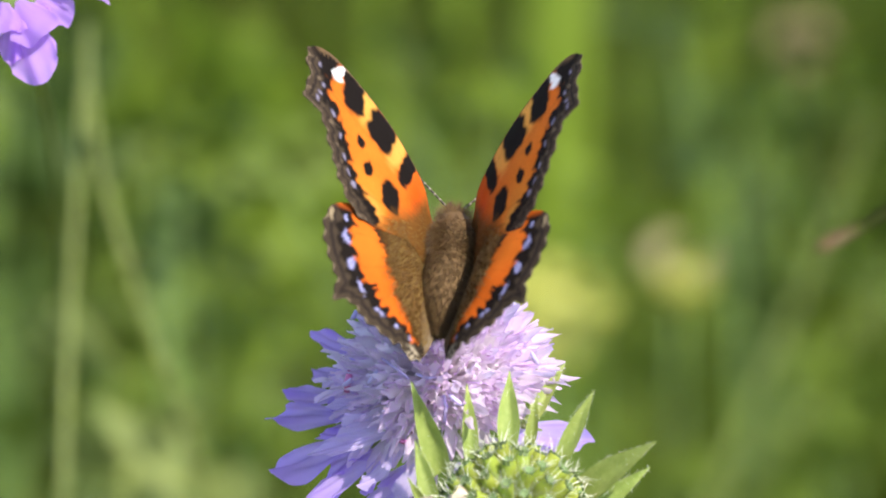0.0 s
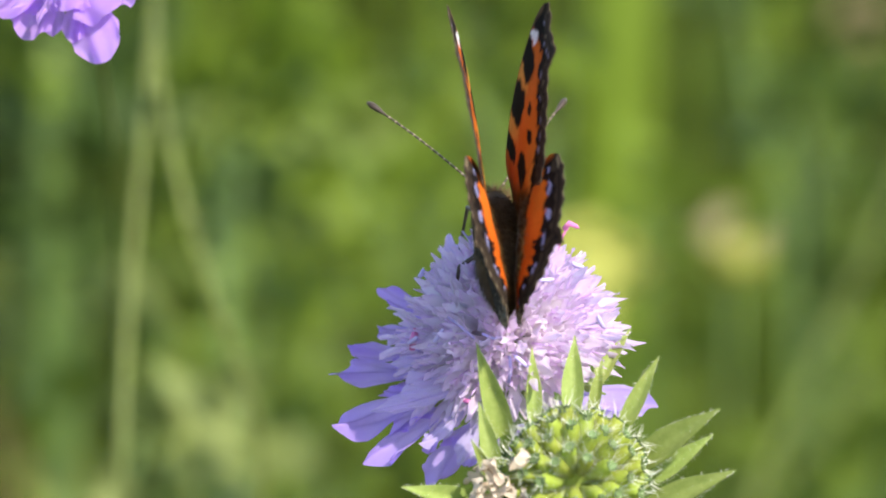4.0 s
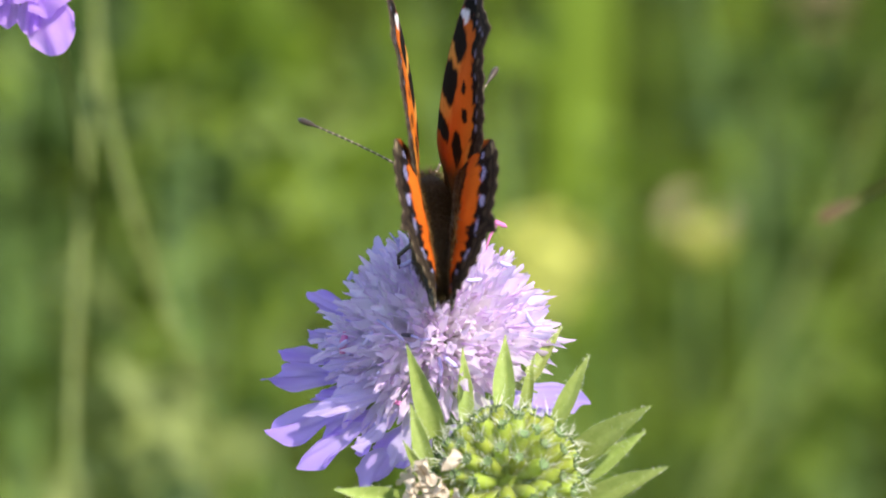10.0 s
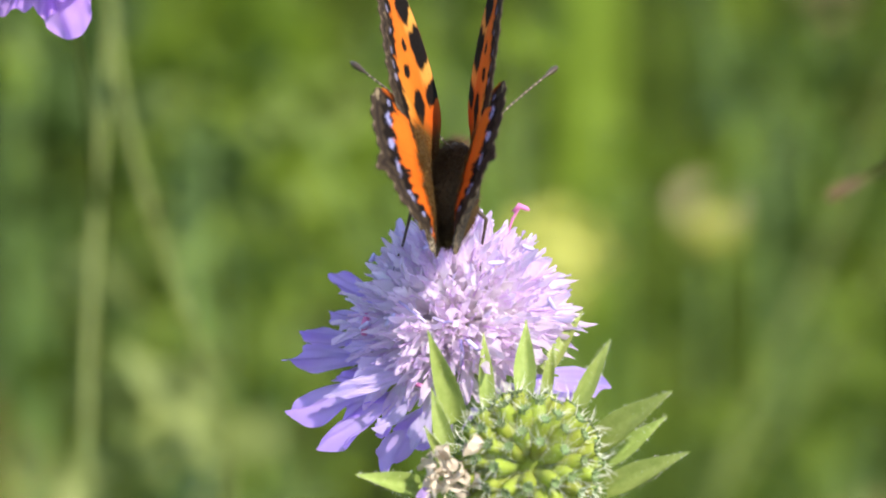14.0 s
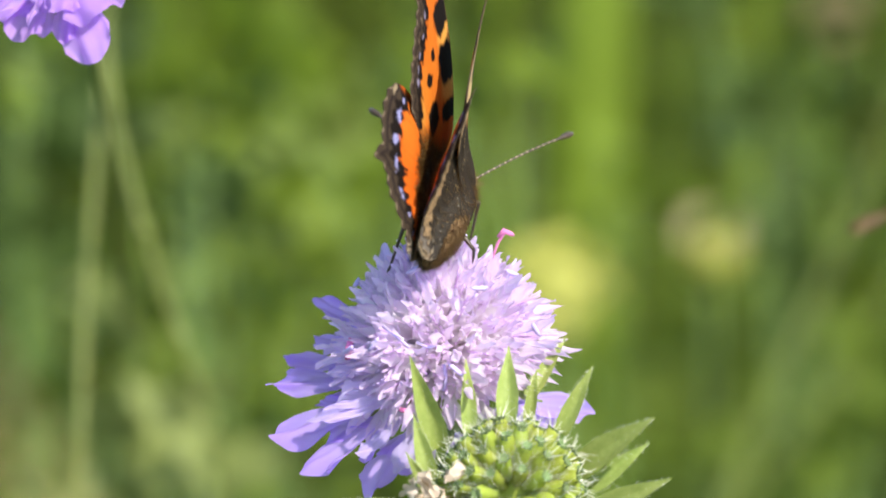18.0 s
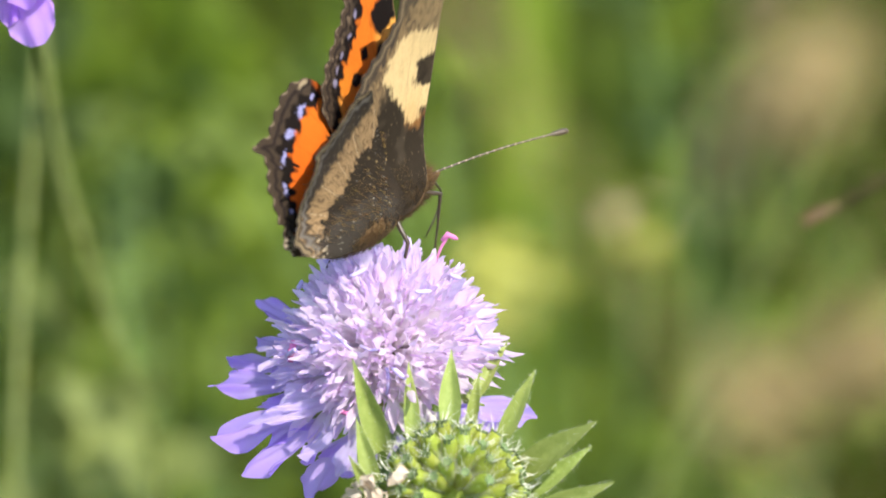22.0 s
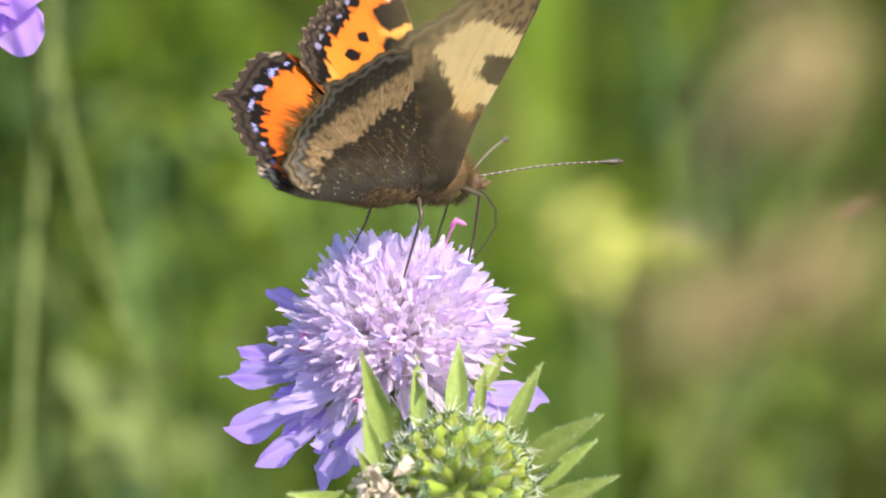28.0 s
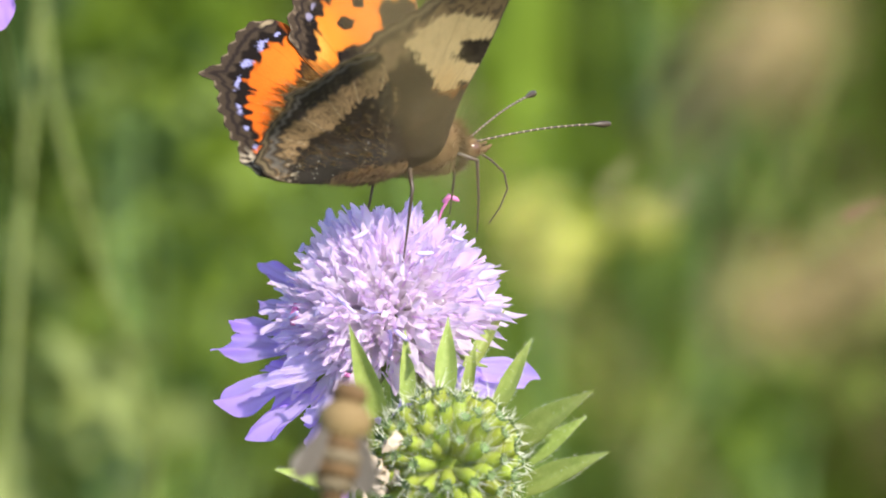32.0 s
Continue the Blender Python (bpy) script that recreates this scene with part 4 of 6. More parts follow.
def butterfly():
    rng = random.Random(3)
    bf = thing("butterfly", staged(1.5, 4, 6), "orange small tortoiseshell butterfly with black spots and blue-edged wings", "butterfly")
    v, f = spindle([(-2.6, 0.4, 1.9), (-1.2, 0.3, 2.5), (0.8, 0.2, 2.9), (3.2, 0.0, 2.95), (5.2, -0.4, 2.3), (6.4, -0.9, 1.4)])
    v = [(p[0], p[1] * 0.85, p[2]) for p in v]
    part("thorax", mesh_of("thorax", v, f, M_BODY), bf)
    rings = []
    for i in range(26):
        s = i / 25
        rings.append((-1.2 - 9.6 * s, 0.55 - 0.5 * s, (0.30 + 2.25 * math.sin(min(1, (1 - s) * 1.30) * math.pi / 2)) * (1 + 0.045 * math.cos(s * 9 * 6.283))))
    v, f = spindle(rings)
    part("abdomen", mesh_of("abdomen", v, f, M_BODY), bf)
    v, f = spindle([(6.2, -1.4, 0.9), (6.8, -1.5, 1.2), (7.6, -1.7, 1.3), (8.4, -1.9, 1.0), (8.8, -2.0, 0.4)])
    head = part("head", mesh_of("head", v, f, M_BODY), bf)
    antennae = []
    for s in (1, -1):
        v, f = tube([(7.6, s * (0.65 + 0.6 * math.sin(a)), -1.6) for a in np.linspace(0, 1.5, 6)], [0.85 * math.cos(a) + 0.05 for a in np.linspace(0, 1.5, 6)], 12)
        part("eye", mesh_of("eye", v, f, M_EYE), head)
        v, f = tube([(8.2, s * 0.35, -2.0), (9.1, s * 0.45, -2.1), (10.0, s * 0.5, -1.7)], [0.35, 0.4, 0.12], 7)
        part("palp", mesh_of("palp", v, f, M_BODY), head)
        # antenna along its own x axis: ringed shaft and a dark club with a pale tip
        pts = [Vector((17.0 * u, 0, 0.5 * math.sin(u * 3.0))) for u in np.linspace(0, 1, 40)]
        v, f = tube(pts, [0.10 + (0.02 if i % 2 else 0) + (0.26 * math.sin(min(1, max(0, (i / 39 - 0.86) / 0.10)) * 1.57)) * (0.4 if i > 38 else 1) for i in range(40)], 7)
        an = part("antenna", mesh_of("antenna", v, f, M_DARK), bf)
        antennae.append(an)
        L = Lump()
        for i in range(2, 33, 2):
            v, f = tube([pts[i] - Vector((0.10, 0, 0)), pts[i] + Vector((0.10, 0, 0))], [0.135, 0.135], 7)
            L.add(v, f)
        v, f = tube([pts[38], pts[39] + Vector((0.08, 0, 0))], [0.34, 0.16], 7)
        L.add(v, f)
        part("pale_ring", L.mesh("pale_ring", M_PALE), an)
    v, f = tube([(8.6, 0, -2.4), (10.0, 0, -3.6), (11.6, 0, -5.6), (11.9, 0, -7.6), (10.8, 0, -9.6), (9.4, 0, -11.0)], [0.17, 0.14, 0.12, 0.11, 0.10, 0.08], 6)
    part("proboscis", mesh_of("proboscis", v, f, M_DARK), head)
    # four walking legs: hip, knee, ankle, foot
    for s in (-1, 1):
        for hx, kn, an_, ft in ((4.2, (7.1, 2.5, -2.0), (6.9, 2.7, -6.2), (6.3, 3.0, -10.2)), (-0.4, (-1.6, 4.0, -2.4), (-2.6, 4.2, -6.8), (-3.8, 4.8, -10.6))):
            pts = [(hx, s * 1.0, -0.6), (kn[0], s * kn[1], kn[2]), (an_[0], s * an_[1], an_[2]), (ft[0], s * ft[1], ft[2])]
            fine = []
            for a, b in zip(pts, pts[1:]):
                fine += [Vector(a).lerp(Vector(b), u) for u in (0, 0.33, 0.67)]
            fine.append(Vector(pts[-1]))
            v, f = tube(fine, [0.34, 0.32, 0.26, 0.24, 0.18, 0.16, 0.14, 0.12, 0.10, 0.07], 7)
            part("leg", mesh_of("leg", v, f, M_DARK), bf)
    # fur on the back, and long hairs on the wing roots
    dark, gold, short = [], [], []
    for _ in range(5200):
        a, x = rng.uniform(-1.57, 4.71), rng.uniform(-2.2, 6.6)
        r = 2.25 * math.sqrt(max(0.05, 1 - ((x - 2.2) / 5.2) ** 2))
        n = Vector((0, math.cos(a), math.sin(a)))
        item = (Vector((x, 0, 1.05 - 0.08 * max(0, x) ** 1.6)) + n * r * 0.96 + Vector((0, 0, 1.5 * min(0, math.sin(a)))), n * 0.7 + Vector((-0.8 if x < 5 else 0.5, 0, 0)))
        if math.sin(a) < 0.25 or (abs(math.cos(a)) < 0.45 and 0.5 < x < 3.4 and rng.random() < 0.75):
            dark.append(item)
        else:
            gold.append(item)
    for _ in range(4400):
        a, s = rng.uniform(-1.57, 4.71), rng.uniform(0, 0.97)
        r = 0.30 + 2.25 * math.sin(min(1, (1 - s) * 1.30) * math.pi / 2)
        n = Vector((0, math.cos(a), math.sin(a)))
        item = (Vector((-1.2 - 9.6 * s, 0, 0.55 - 0.5 * s)) + n * r, n * 0.35 + Vector((-1, 0, 0)))
        (short if math.sin(a) > -0.1 and rng.random() < 0.30 + 0.35 * s else dark).append(item)
    tagged(part("fur", hair_mesh(dark, "fur", M_FUR, rng, 0.95, 0.026, 0.35), bf, None, "dark grey-brown fur"), kind="stuff")
    tagged(part("fur", hair_mesh(gold, "fur", M_HAIR, rng, 1.6, 0.022, 0.45), bf, None, "golden-brown fur"), kind="stuff")
    tagged(part("fur", hair_mesh(short, "fur", M_HAIR, rng, 0.75, 0.024, 0.35), bf, None, "short golden scales"), kind="stuff")
    wings = {}
    for s, nm in ((1, "l"), (-1, "r")):
        fw = part("forewing", wing_mesh("forewing", FORE, (0.75, 2.4), s, fore_upper, fore_under), bf, None, "orange forewing with black patches and a white tip mark")
        hw = part("hindwing", wing_mesh("hindwing", HIND, (0.3, -1.4), s, hind_upper, hind_under), bf, None, "hindwing with blue crescents along its scalloped dark edge")
        roots = []
        for _ in range(1700):
            u, w = rng.uniform(0.3, 9.4), rng.uniform(-12.2, 0.5)
            if math.hypot(u - 2, w + 3.6) > 8.8:
                continue
            roots.append(((w, s * u, float(relief(u, w, (0.3, -1.4), 17.0)) + 0.1), (-0.75 - rng.random() * 0.3, s * 0.7, 0.10)))
        tagged(part("wing_hairs", hair_mesh(roots, "wing_hairs", M_GOLD, rng, 2.0, 0.024, 0.2), hw), kind="stuff")
        roots = []
        for _ in range(650):
            u, w = rng.uniform(0.4, 7.6), rng.uniform(-2.2, 4.2)
            if w > 2.6 - 0.42 * u + rng.gauss(0, 0.4) and math.hypot(u, w - 3.2) > 4.0:
                continue
            roots.append(((w, s * u, float(relief(u, w, (0.75, 2.4), 24.0)) + 0.1), (-0.55, s * 0.9, 0.10)))
        tagged(part("wing_hairs", hair_mesh(roots, "wing_hairs", M_GOLD, rng, 1.1, 0.022, 0.2), fw), kind="stuff")
        wings[nm] = (fw, hw)
    return bf, wings, antennae


# ---- things in the meadow behind and before the flower ----
def stalk(name, pts, radii, material, label, category, group=""):
    """A single stem through points of the working frame."""
    base = at(*pts[-1])
    P = [(at(*p) - base) * 1000 for p in pts]
    fine, rr = [], []
    n = len(P)
    gap = [(P[i + 1] - P[i]).length for i in range(n - 1)]
    for i in range(n - 1):
        p1, p2 = P[i], P[i + 1]
        a = (P[i + 1] - P[max(i - 1, 0)]).normalized() * min(gap[max(i - 1, 0)], gap[i])
        b = (P[min(i + 2, n - 1)] - P[i]).normalized() * min(gap[i], gap[min(i + 1, n - 2)])
        for k in range(5):
            u = k / 5
            fine.append(p1 * (1 + 2 * u) * (1 - u) ** 2 + a * u * (1 - u) ** 2 + p2 * u * u * (3 - 2 * u) + b * u * u * (u - 1))
            rr.append(radii[0] + (radii[1] - radii[0]) * (i + u) / (n - 1))
    fine.append(P[-1])
    rr.append(radii[1])
    ob = thing(name, Matrix.Translation(base), label, category, group)
    v, f = tube(fine, rr, 7)
    part("stem", mesh_of("stem", v, f, material), ob)
    for k in range(4, len(fine) - 1, 6):
        d = (fine[k + 1] - fine[k]).normalized()
        v, f = tube([fine[k] - d * 1.5, fine[k], fine[k] + d * 1.5], [rr[k] * 1.05, rr[k] * 1.35, rr[k] * 1.05], 7)
        part("node", mesh_of("node", v, f, material), ob)
    return ob


def down(x, y, z, k=0.0):
    """The point on the ground straight below a point of the working frame, in that frame."""
    w = at(x, y, z)
    w.z = -0.005
    q = STAGE.inverted() @ (w + Vector((k, 0, 0)))
    return tuple(q * 1000)


def button_flower(name, c, radius, petal_mat, heart_mat, label, seed, arc=math.pi):
    """A small composite flower on its stem: a scaly cushion with petals round it, within arc of its top."""
    rng = random.Random(seed)
    ob = thing(name, staged(*c), label, "flower", "blurred meadow flowers")
    r_ = [(math.sin(a) * radius * 0.8, -math.cos(a) * radius * 0.75) for a in np.linspace(0.05, 3.1, 9)]
    v, f = tube([(0, z, 0) for _, z in r_], [x for x, _ in r_], 14)
    part("flower_cushion", mesh_of("flower_cushion", v, f, heart_mat), ob)
    for k in range(22):
        pv, pf, ps = petal(radius * rng.uniform(0.6, 0.95), radius * 0.5, 2, rng.uniform(-0.3, 0.5), 0.12, rng, 6, 7)
        m = Matrix.Rotation(arc * (2 * (k + 0.5) / 22 - 1) + rng.uniform(-0.1, 0.1), 4, "Z") @ Matrix.Translation((0, radius * 0.25, radius * rng.uniform(0.1, 0.6))) @ Matrix.Rotation(rng.uniform(-0.2, 0.9), 4, "X")
        part("petal", mesh_of("petal", [m @ Vector(p) for p in pv], pf, petal_mat), ob)
    g = Vector(down(*c))
    pts = [Vector((0, -radius * 0.5, 0)).lerp(g - Vector(c), s) for s in np.linspace(0, 1, 8)]
    v, f = tube(pts, [0.6] * 8, 7)
    part("stem", mesh_of("stem", v, f, M_STEM), ob)
    return ob


def spot(u, v, z):
    """A point at depth z, by its place u (right) and v (up) as it covers the plane of the flower, in sixteenths of a millimetre."""
    k = (680 - z) / 680 / 16.488
    return (u * k, v * k, z)


def straw_panicle(name, clumps, seed, label):
    """Dry grass close to the lens: thin branches that carry tight clumps of spikelets."""
    rng = random.Random(seed)
    c = Vector(clumps[0][:3])
    ob = thing(name, staged(*c), label, "grass", "dry grass panicles")
    root = Vector((c.x + 60, c.y - 130, c.z - 10))
    L = Lump()
    for x, y, z, size in clumps:
        p = Vector((x, y, z)) - c
        q = root - c
        pts = [p.lerp(q, s) + Vector((0, 14 * math.sin(s * 3.1), 0)) for s in np.linspace(0, 1, 8)]
        v, f = tube(pts, [0.05 + 0.05 * s for s in np.linspace(0, 1, 8)], 5)
        L.add(v, f)
        cl = Lump()
        for _ in range(95):
            o = Vector((rng.gauss(0, 0.34), rng.gauss(0, 0.34), rng.gauss(0, 0.34))) * size
            e = Vector((rng.uniform(-1, 1), rng.uniform(-0.4, 1.4), rng.uniform(-1, 1))).normalized()
            v, f = tube([p + o - e * size * 0.24, p + o, p + o + e * size * 0.28], [0.08, size * 0.165, 0.05], 5)
            cl.add(v, f)
        part("spikelet_clump", cl.mesh("spikelet_clump", M_STRAW), ob)
    part("branches", L.mesh("branches", M_STRAW), ob)
    g = Vector(down(*root)) - c
    q = root - c
    pts = [q.lerp(g, s) for s in np.linspace(0, 1, 6)]
    v, f = tube(pts, [0.14] * 6, 6)
    part("stalk", mesh_of("stalk", v, f, M_STRAW), ob)
    return ob


def sprig(name, centres, leaf, count, material, label, seed, spread=1.0):
    """A leafy shoot: a stem from the ground with many small pointed leaves in loose tufts."""
    rng = random.Random(seed)
    c = Vector(centres[0])
    ob = thing(name, staged(*c), label, "plant", "leafy meadow shoots")
    g = Vector(down(*c)) - c
    stem = [Vector((0, 0, 0)).lerp(g, s) + Vector((6 * math.sin(4 * s), 0, 0)) for s in np.linspace(0, 1, 9)]
    v, f = tube(stem, [0.45] * 9, 6)
    part("stem", mesh_of("stem", v, f, M_STEM), ob)
    variants = []
    for _ in range(4):
        pv, pf, ps = petal(leaf, leaf * 0.42, 0, rng.uniform(-0.5, 0.5), 0.08, rng, 6, 5)
        variants.append(mesh_of("leaf", pv, pf, material))
    for k, cc in enumerate(centres):
        p = Vector(cc) - c
        if k:
            v, f = tube([stem[2], (stem[1] + p) / 2, p], [0.6, 0.5, 0.35], 5)
            part("twig", mesh_of("twig", v, f, M_STEM), ob)
        for _ in range(count):
            o = Vector((rng.gauss(0, 0.4), rng.gauss(0, 0.5), rng.gauss(0, 0.4))) * leaf * spread
            part("leaf", variants[rng.randrange(4)], ob, Matrix.Translation((p + o) * MM) @ Euler((rng.uniform(0.2, 1.6), rng.uniform(-0.6, 0.6), rng.uniform(0, 6.28))).to_matrix().to_4x4())
    return ob


def broad_blades(name, rows, material, label, group="grass tufts"):
    """A tuft of broad upright blades: tip, middle, depth and width of each."""
    ob = None
    for k, (x0, y0, x1, y1, z, w) in enumerate(rows):
        tip, mid = Vector(spot(x0, y0, z)), Vector(spot(x1, y1, z))
        foot = Vector(down(*mid))
        if ob is None:
            ob, home = thing(name, staged(*foot), label, "grass", group), foot
        n, V = 12, []
        for i in range(n):
            s = i / (n - 1)
            p = (foot * (1 - s) ** 2 + (mid * 2 - (foot + tip) / 2) * 2 * s * (1 - s) + tip * s * s) - foot
            ww = w * 0.5 * (1 - s ** 3) + 0.1
            V += [p + Vector((-ww, 0, 0)), p + Vector((0, 0, ww * 0.4)), p + Vector((ww, 0, 0))]
        part("blade", mesh_of("blade", [tuple(v) for v in V], grid_faces(n, 3), material), ob, Matrix.Translation((foot - home) * MM))


def bee():
    rng = random.Random(8)
    ob = thing("bee", staged(-9, -60, 70), "small brown and beige striped bee in flight", "insect")
    v, f = spindle([(-1.8, 0, 1.6), (-0.8, 0.1, 2.5), (0.8, 0.1, 2.7), (2.0, 0, 1.7)])
    part("thorax", mesh_of("thorax", v, f, M_BEEHAIR), ob)
    for k in range(5):
        x = -1.6 - k * 1.25
        r = (2.3, 2.7, 2.6, 2.1, 1.3)[k]
        v, f = spindle([(x + 0.1, -0.1 * k, r * 0.86), (x - 0.5, -0.1 * k, r), (x - 1.2, -0.12 * k, r * 0.84)])
        part("abdomen_ring", mesh_of("abdomen_ring", v, f, M_BEEBAND if k % 2 else M_BODY), ob)
    v, f = spindle([(2.0, 0, 1.1), (2.8, -0.2, 1.9), (3.7, -0.4, 1.6), (4.2, -0.5, 0.5)])
    part("head", mesh_of("head", v, f, M_BODY), ob)
    for s in (-1, 1):
        pv, pf, ps = petal(7.0, 2.6, 0, 0.1, 0.03, rng, 7, 5)
        part("wing", mesh_of("wing", pv, pf, M_BEEWING), ob, Matrix.Translation((0.0, s * 1.2 * MM, 1.6 * MM)) @ Euler((0.15 * s, 0.1, 1.25 if s > 0 else math.pi - 1.25)).to_matrix().to_4x4())
        for k in range(3):
            v, f = tube([(0.8 - k, s * 1.2, -1.2), (1.0 - 1.4 * k, s * 2.4, -2.2), (0.6 - 1.6 * k, s * 2.6, -4.0)], [0.25, 0.22, 0.12], 5)
            part("leg", mesh_of("leg", v, f, M_DARK), ob)
    return ob


ground()
meadow("meadow_grass", 5200, 0, 360, 620, 2700, 160, 520, 5.0, "dense sunlit green meadow grass behind the flower", 21, M_GRASS)
meadow("meadow_grass_around", 16000, 0, 1500, -2600, 5200, 120, 380, 8.0, "green meadow grass further off", 22, M_GRASS)
meadow("meadow_grass_near", 3000, 0, 700, -1800, 400, 90, 300, 4.0, "short green grass under the flower stems", 23, M_GRASS)

WHITE_LILAC, LILAC, VIOLET = (0.95, 0.90, 0.93), (0.88, 0.71, 0.94), (0.56, 0.38, 0.95)
FLOWER_AT = (2.3, -9.2, 0.0)
# foot and tip of each outer petal, and its width
RAYS = ((-4.6, 5.2, -6, -6.7, 11.3, -7, 2.3, 0.35), (-6.4, 1.6, -4, -14.5, 5.1, -6, 2.7, 0), (-6.8, 0.2, -3, -15.0, 0.8, -4, 1.8, 0.1), (-7.4, -2.0, -2, -17.9, -1.2, -2, 2.6, 0),
        (-7.4, -3.8, 0, -19.0, -3.5, 0, 3.0, 0), (-6.8, -5.6, 1, -19.9, -9.6, 2, 4.1, 0), (-5.6, -6.6, 2, -15.0, -13.9, 3, 4.2, 0.05), (-3.4, -8.4, 2, -8.9, -16.6, 3, 4.0, 0.05),
        (5.8, -5.2, -3, 16.9, -7.3, -4, 4.2, 0.1), (5.5, -6.6, -2, 13.6, -9.2, -3, 3.4, 0.1), (1.5, -9.0, 1, 3.5, -16.0, 2, 4.4, 0.1), (6.0, 2, -9, 10.0, 4.0, -12, 3.0, 0.2), (0, 5, -9, 0.5, 8.5, -14, 3.0, 0.2),
        (-4.7, -1.3, 4, -11.8, 0.2, 2, 1.7, 0.5), (-4.6, -3.2, 5, -11.4, -4.6, 4, 1.8, 0.6), (-4.3, -5.2, 6, -14.4, -7.8, 5, 2.0, 0.45), (-3.9, -6.8, 6, -9.2, -12.2, 6, 2.2, 0.4), (-2.6, -8.2, 6, -5.2, -13.4, 6, 2.3, 0.4),
        (-5.2, 2.8, 0, -11.2, 3.6, -2, 1.6, 0.4), (-4.8, -2.2, 5, -12.6, -2.6, 3, 1.6, 0.55), (-4.4, -4.4, 6, -12.2, -6.2, 5, 1.7, 0.6))
flower = scabious("scabious_flower", staged(*FLOWER_AT), "pale lilac scabious flower with violet outer petals", HEAD_AXIS, 4, 176, WHITE_LILAC, LILAC, VIOLET,
                  placed=RAYS, stem_end=(0.015, 0.03, -0.01))
SIDE_AT = (-42.1, 33.9, -10.0)
SIDE_RAYS = ((1.2, -3.2, 2, 3.8, -11.6, 3, 5.2, 0), (-1.5, -2.6, 1, -4.4, -9.4, 3, 4.4, 0), (1.6, -2.2, 3, 4.0, -7.0, 5, 5.2, 0), (2.5, -1.5, 1, 7.4, -4.8, 2, 4.0, 0), (-3, -2, 1, -8.5, -6.2, 2, 4.6, 0), (0, -2, 3, -0.6, -6.4, 5, 4.8, 0),
             (3, 0, -2, 9.5, 0.5, -3, 4.5, 0), (-3, 1, -2, -11, 1.5, -3, 4.5, 0), (-2, 3, -5, -3, 7, -9, 4.5, 0), (3, 3, -5, 4, 8, -8, 4.5, 0))
side_flower = scabious("scabious_flower", staged(*SIDE_AT), "violet-pink scabious flower on a tall thin stem", Vector((-0.1, 0.9, 0.42)).normalized(), 9, 12,
                       (0.76, 0.52, 0.92), (0.68, 0.42, 0.92), (0.66, 0.40, 0.92), placed=SIDE_RAYS, stem_end=(-0.080, 0.62, -0.01), stem_via=(-6, 2, -420))
fruit_head()
bfly, WINGS, FEELERS = butterfly()

# what stands blurred behind the flower
YELLOW_AT, FADED_AT = spot(216, -39, -500), spot(481, 31, -700)
yellow_flower = button_flower("yellow_flower", YELLOW_AT, 10.5, M_YELLOW, M_YELLOW, "soft yellow-green meadow flower", 31)
faded_flower = button_flower("faded_flower", FADED_AT, 8.6, M_FADED, M_YELLOW, "yellow-green meadow flower head with faded beige petals", 32, 1.0)
button_flower("faded_flower", spot(700, 450, -760), 7.0, M_WITHERED_HEAD, M_WITHERED_HEAD, "faded beige meadow flower", 33)
stalk("grass_stalk", [spot(-572, 480, -240), spot(-584, 320, -235), spot(-602, 80, -230), spot(-616, -140, -225), spot(-624, -420, -220), down(*spot(-624, -420, -220))], (0.5, 0.7), M_PALESTALK, "pale green upright grass stalk behind the flower", "grass", "pale stalks")
stalk("grass_stalk", [spot(-578, 430, -230), spot(-556, 250, -230), spot(-508, 60, -230), spot(-455, -100, -235), spot(-405, -230, -240), spot(-372, -380, -250), down(*spot(-366, -440, -260))], (0.55, 0.8), M_PALESTALK, "pale green curving grass stalk behind the flower", "grass", "pale stalks")
sprig("leafy_shoot", [spot(-470, -270, -360), spot(-450, -235, -360), spot(-500, -240, -370), spot(-485, -295, -360)], 20, 3, M_PALESTALK, "soft grey-green leafy meadow shoot", 41, 0.6)
sprig("leafy_shoot", [spot(-540, -330, -620), spot(-500, -400, -620), spot(-590, -380, -640), spot(-620, -300, -640)], 16, 5, M_PALELEAF, "soft grey-green leafy meadow shoot", 42, 0.8)
sprig("leafy_shoot", [spot(-350, 310, -620), spot(-250, 220, -600), spot(-225, 120, -600), spot(-395, 340, -640), spot(-260, 40, -640), spot(-320, 160, -620), spot(-300, 290, -600)], 17, 13, M_BRIGHT, "bright yellow-green leafy meadow shoot", 43, 0.9)
sprig("leafy_shoot", [spot(-320, 130, -680), spot(-300, 170, -680)], 12, 8, M_PALELEAF, "soft grey-green leafy meadow shoot", 44, 0.8)
sprig("leafy_shoot", [spot(-770, 60, -700), spot(-800, -140, -700), spot(-790, -60, -720)], 14, 8, M_PALELEAF, "soft grey-green leafy meadow shoot", 45, 0.9)
sprig("leafy_shoot", [spot(560, -260, -760), spot(700, -200, -780), spot(640, -330, -760), spot(480, -120, -760)], 15, 6, M_MIDLEAF, "soft green leafy meadow shoot", 46, 1.0)
sprig("leafy_shoot", [spot(-120, 380, -780), spot(40, 300, -800), spot(20, 150, -800)], 17, 6, M_BRIGHT, "bright yellow-green leafy meadow shoot", 47, 1.0)
sprig("leafy_shoot", [spot(720, -390, -560), spot(600, -420, -580), spot(790, -330, -600), spot(480, -440, -600), spot(800, -180, -600), spot(680, -300, -600), spot(740, -240, -620)], 16, 4, M_MIDLEAF, "soft green leafy meadow shoot", 48, 1.1)
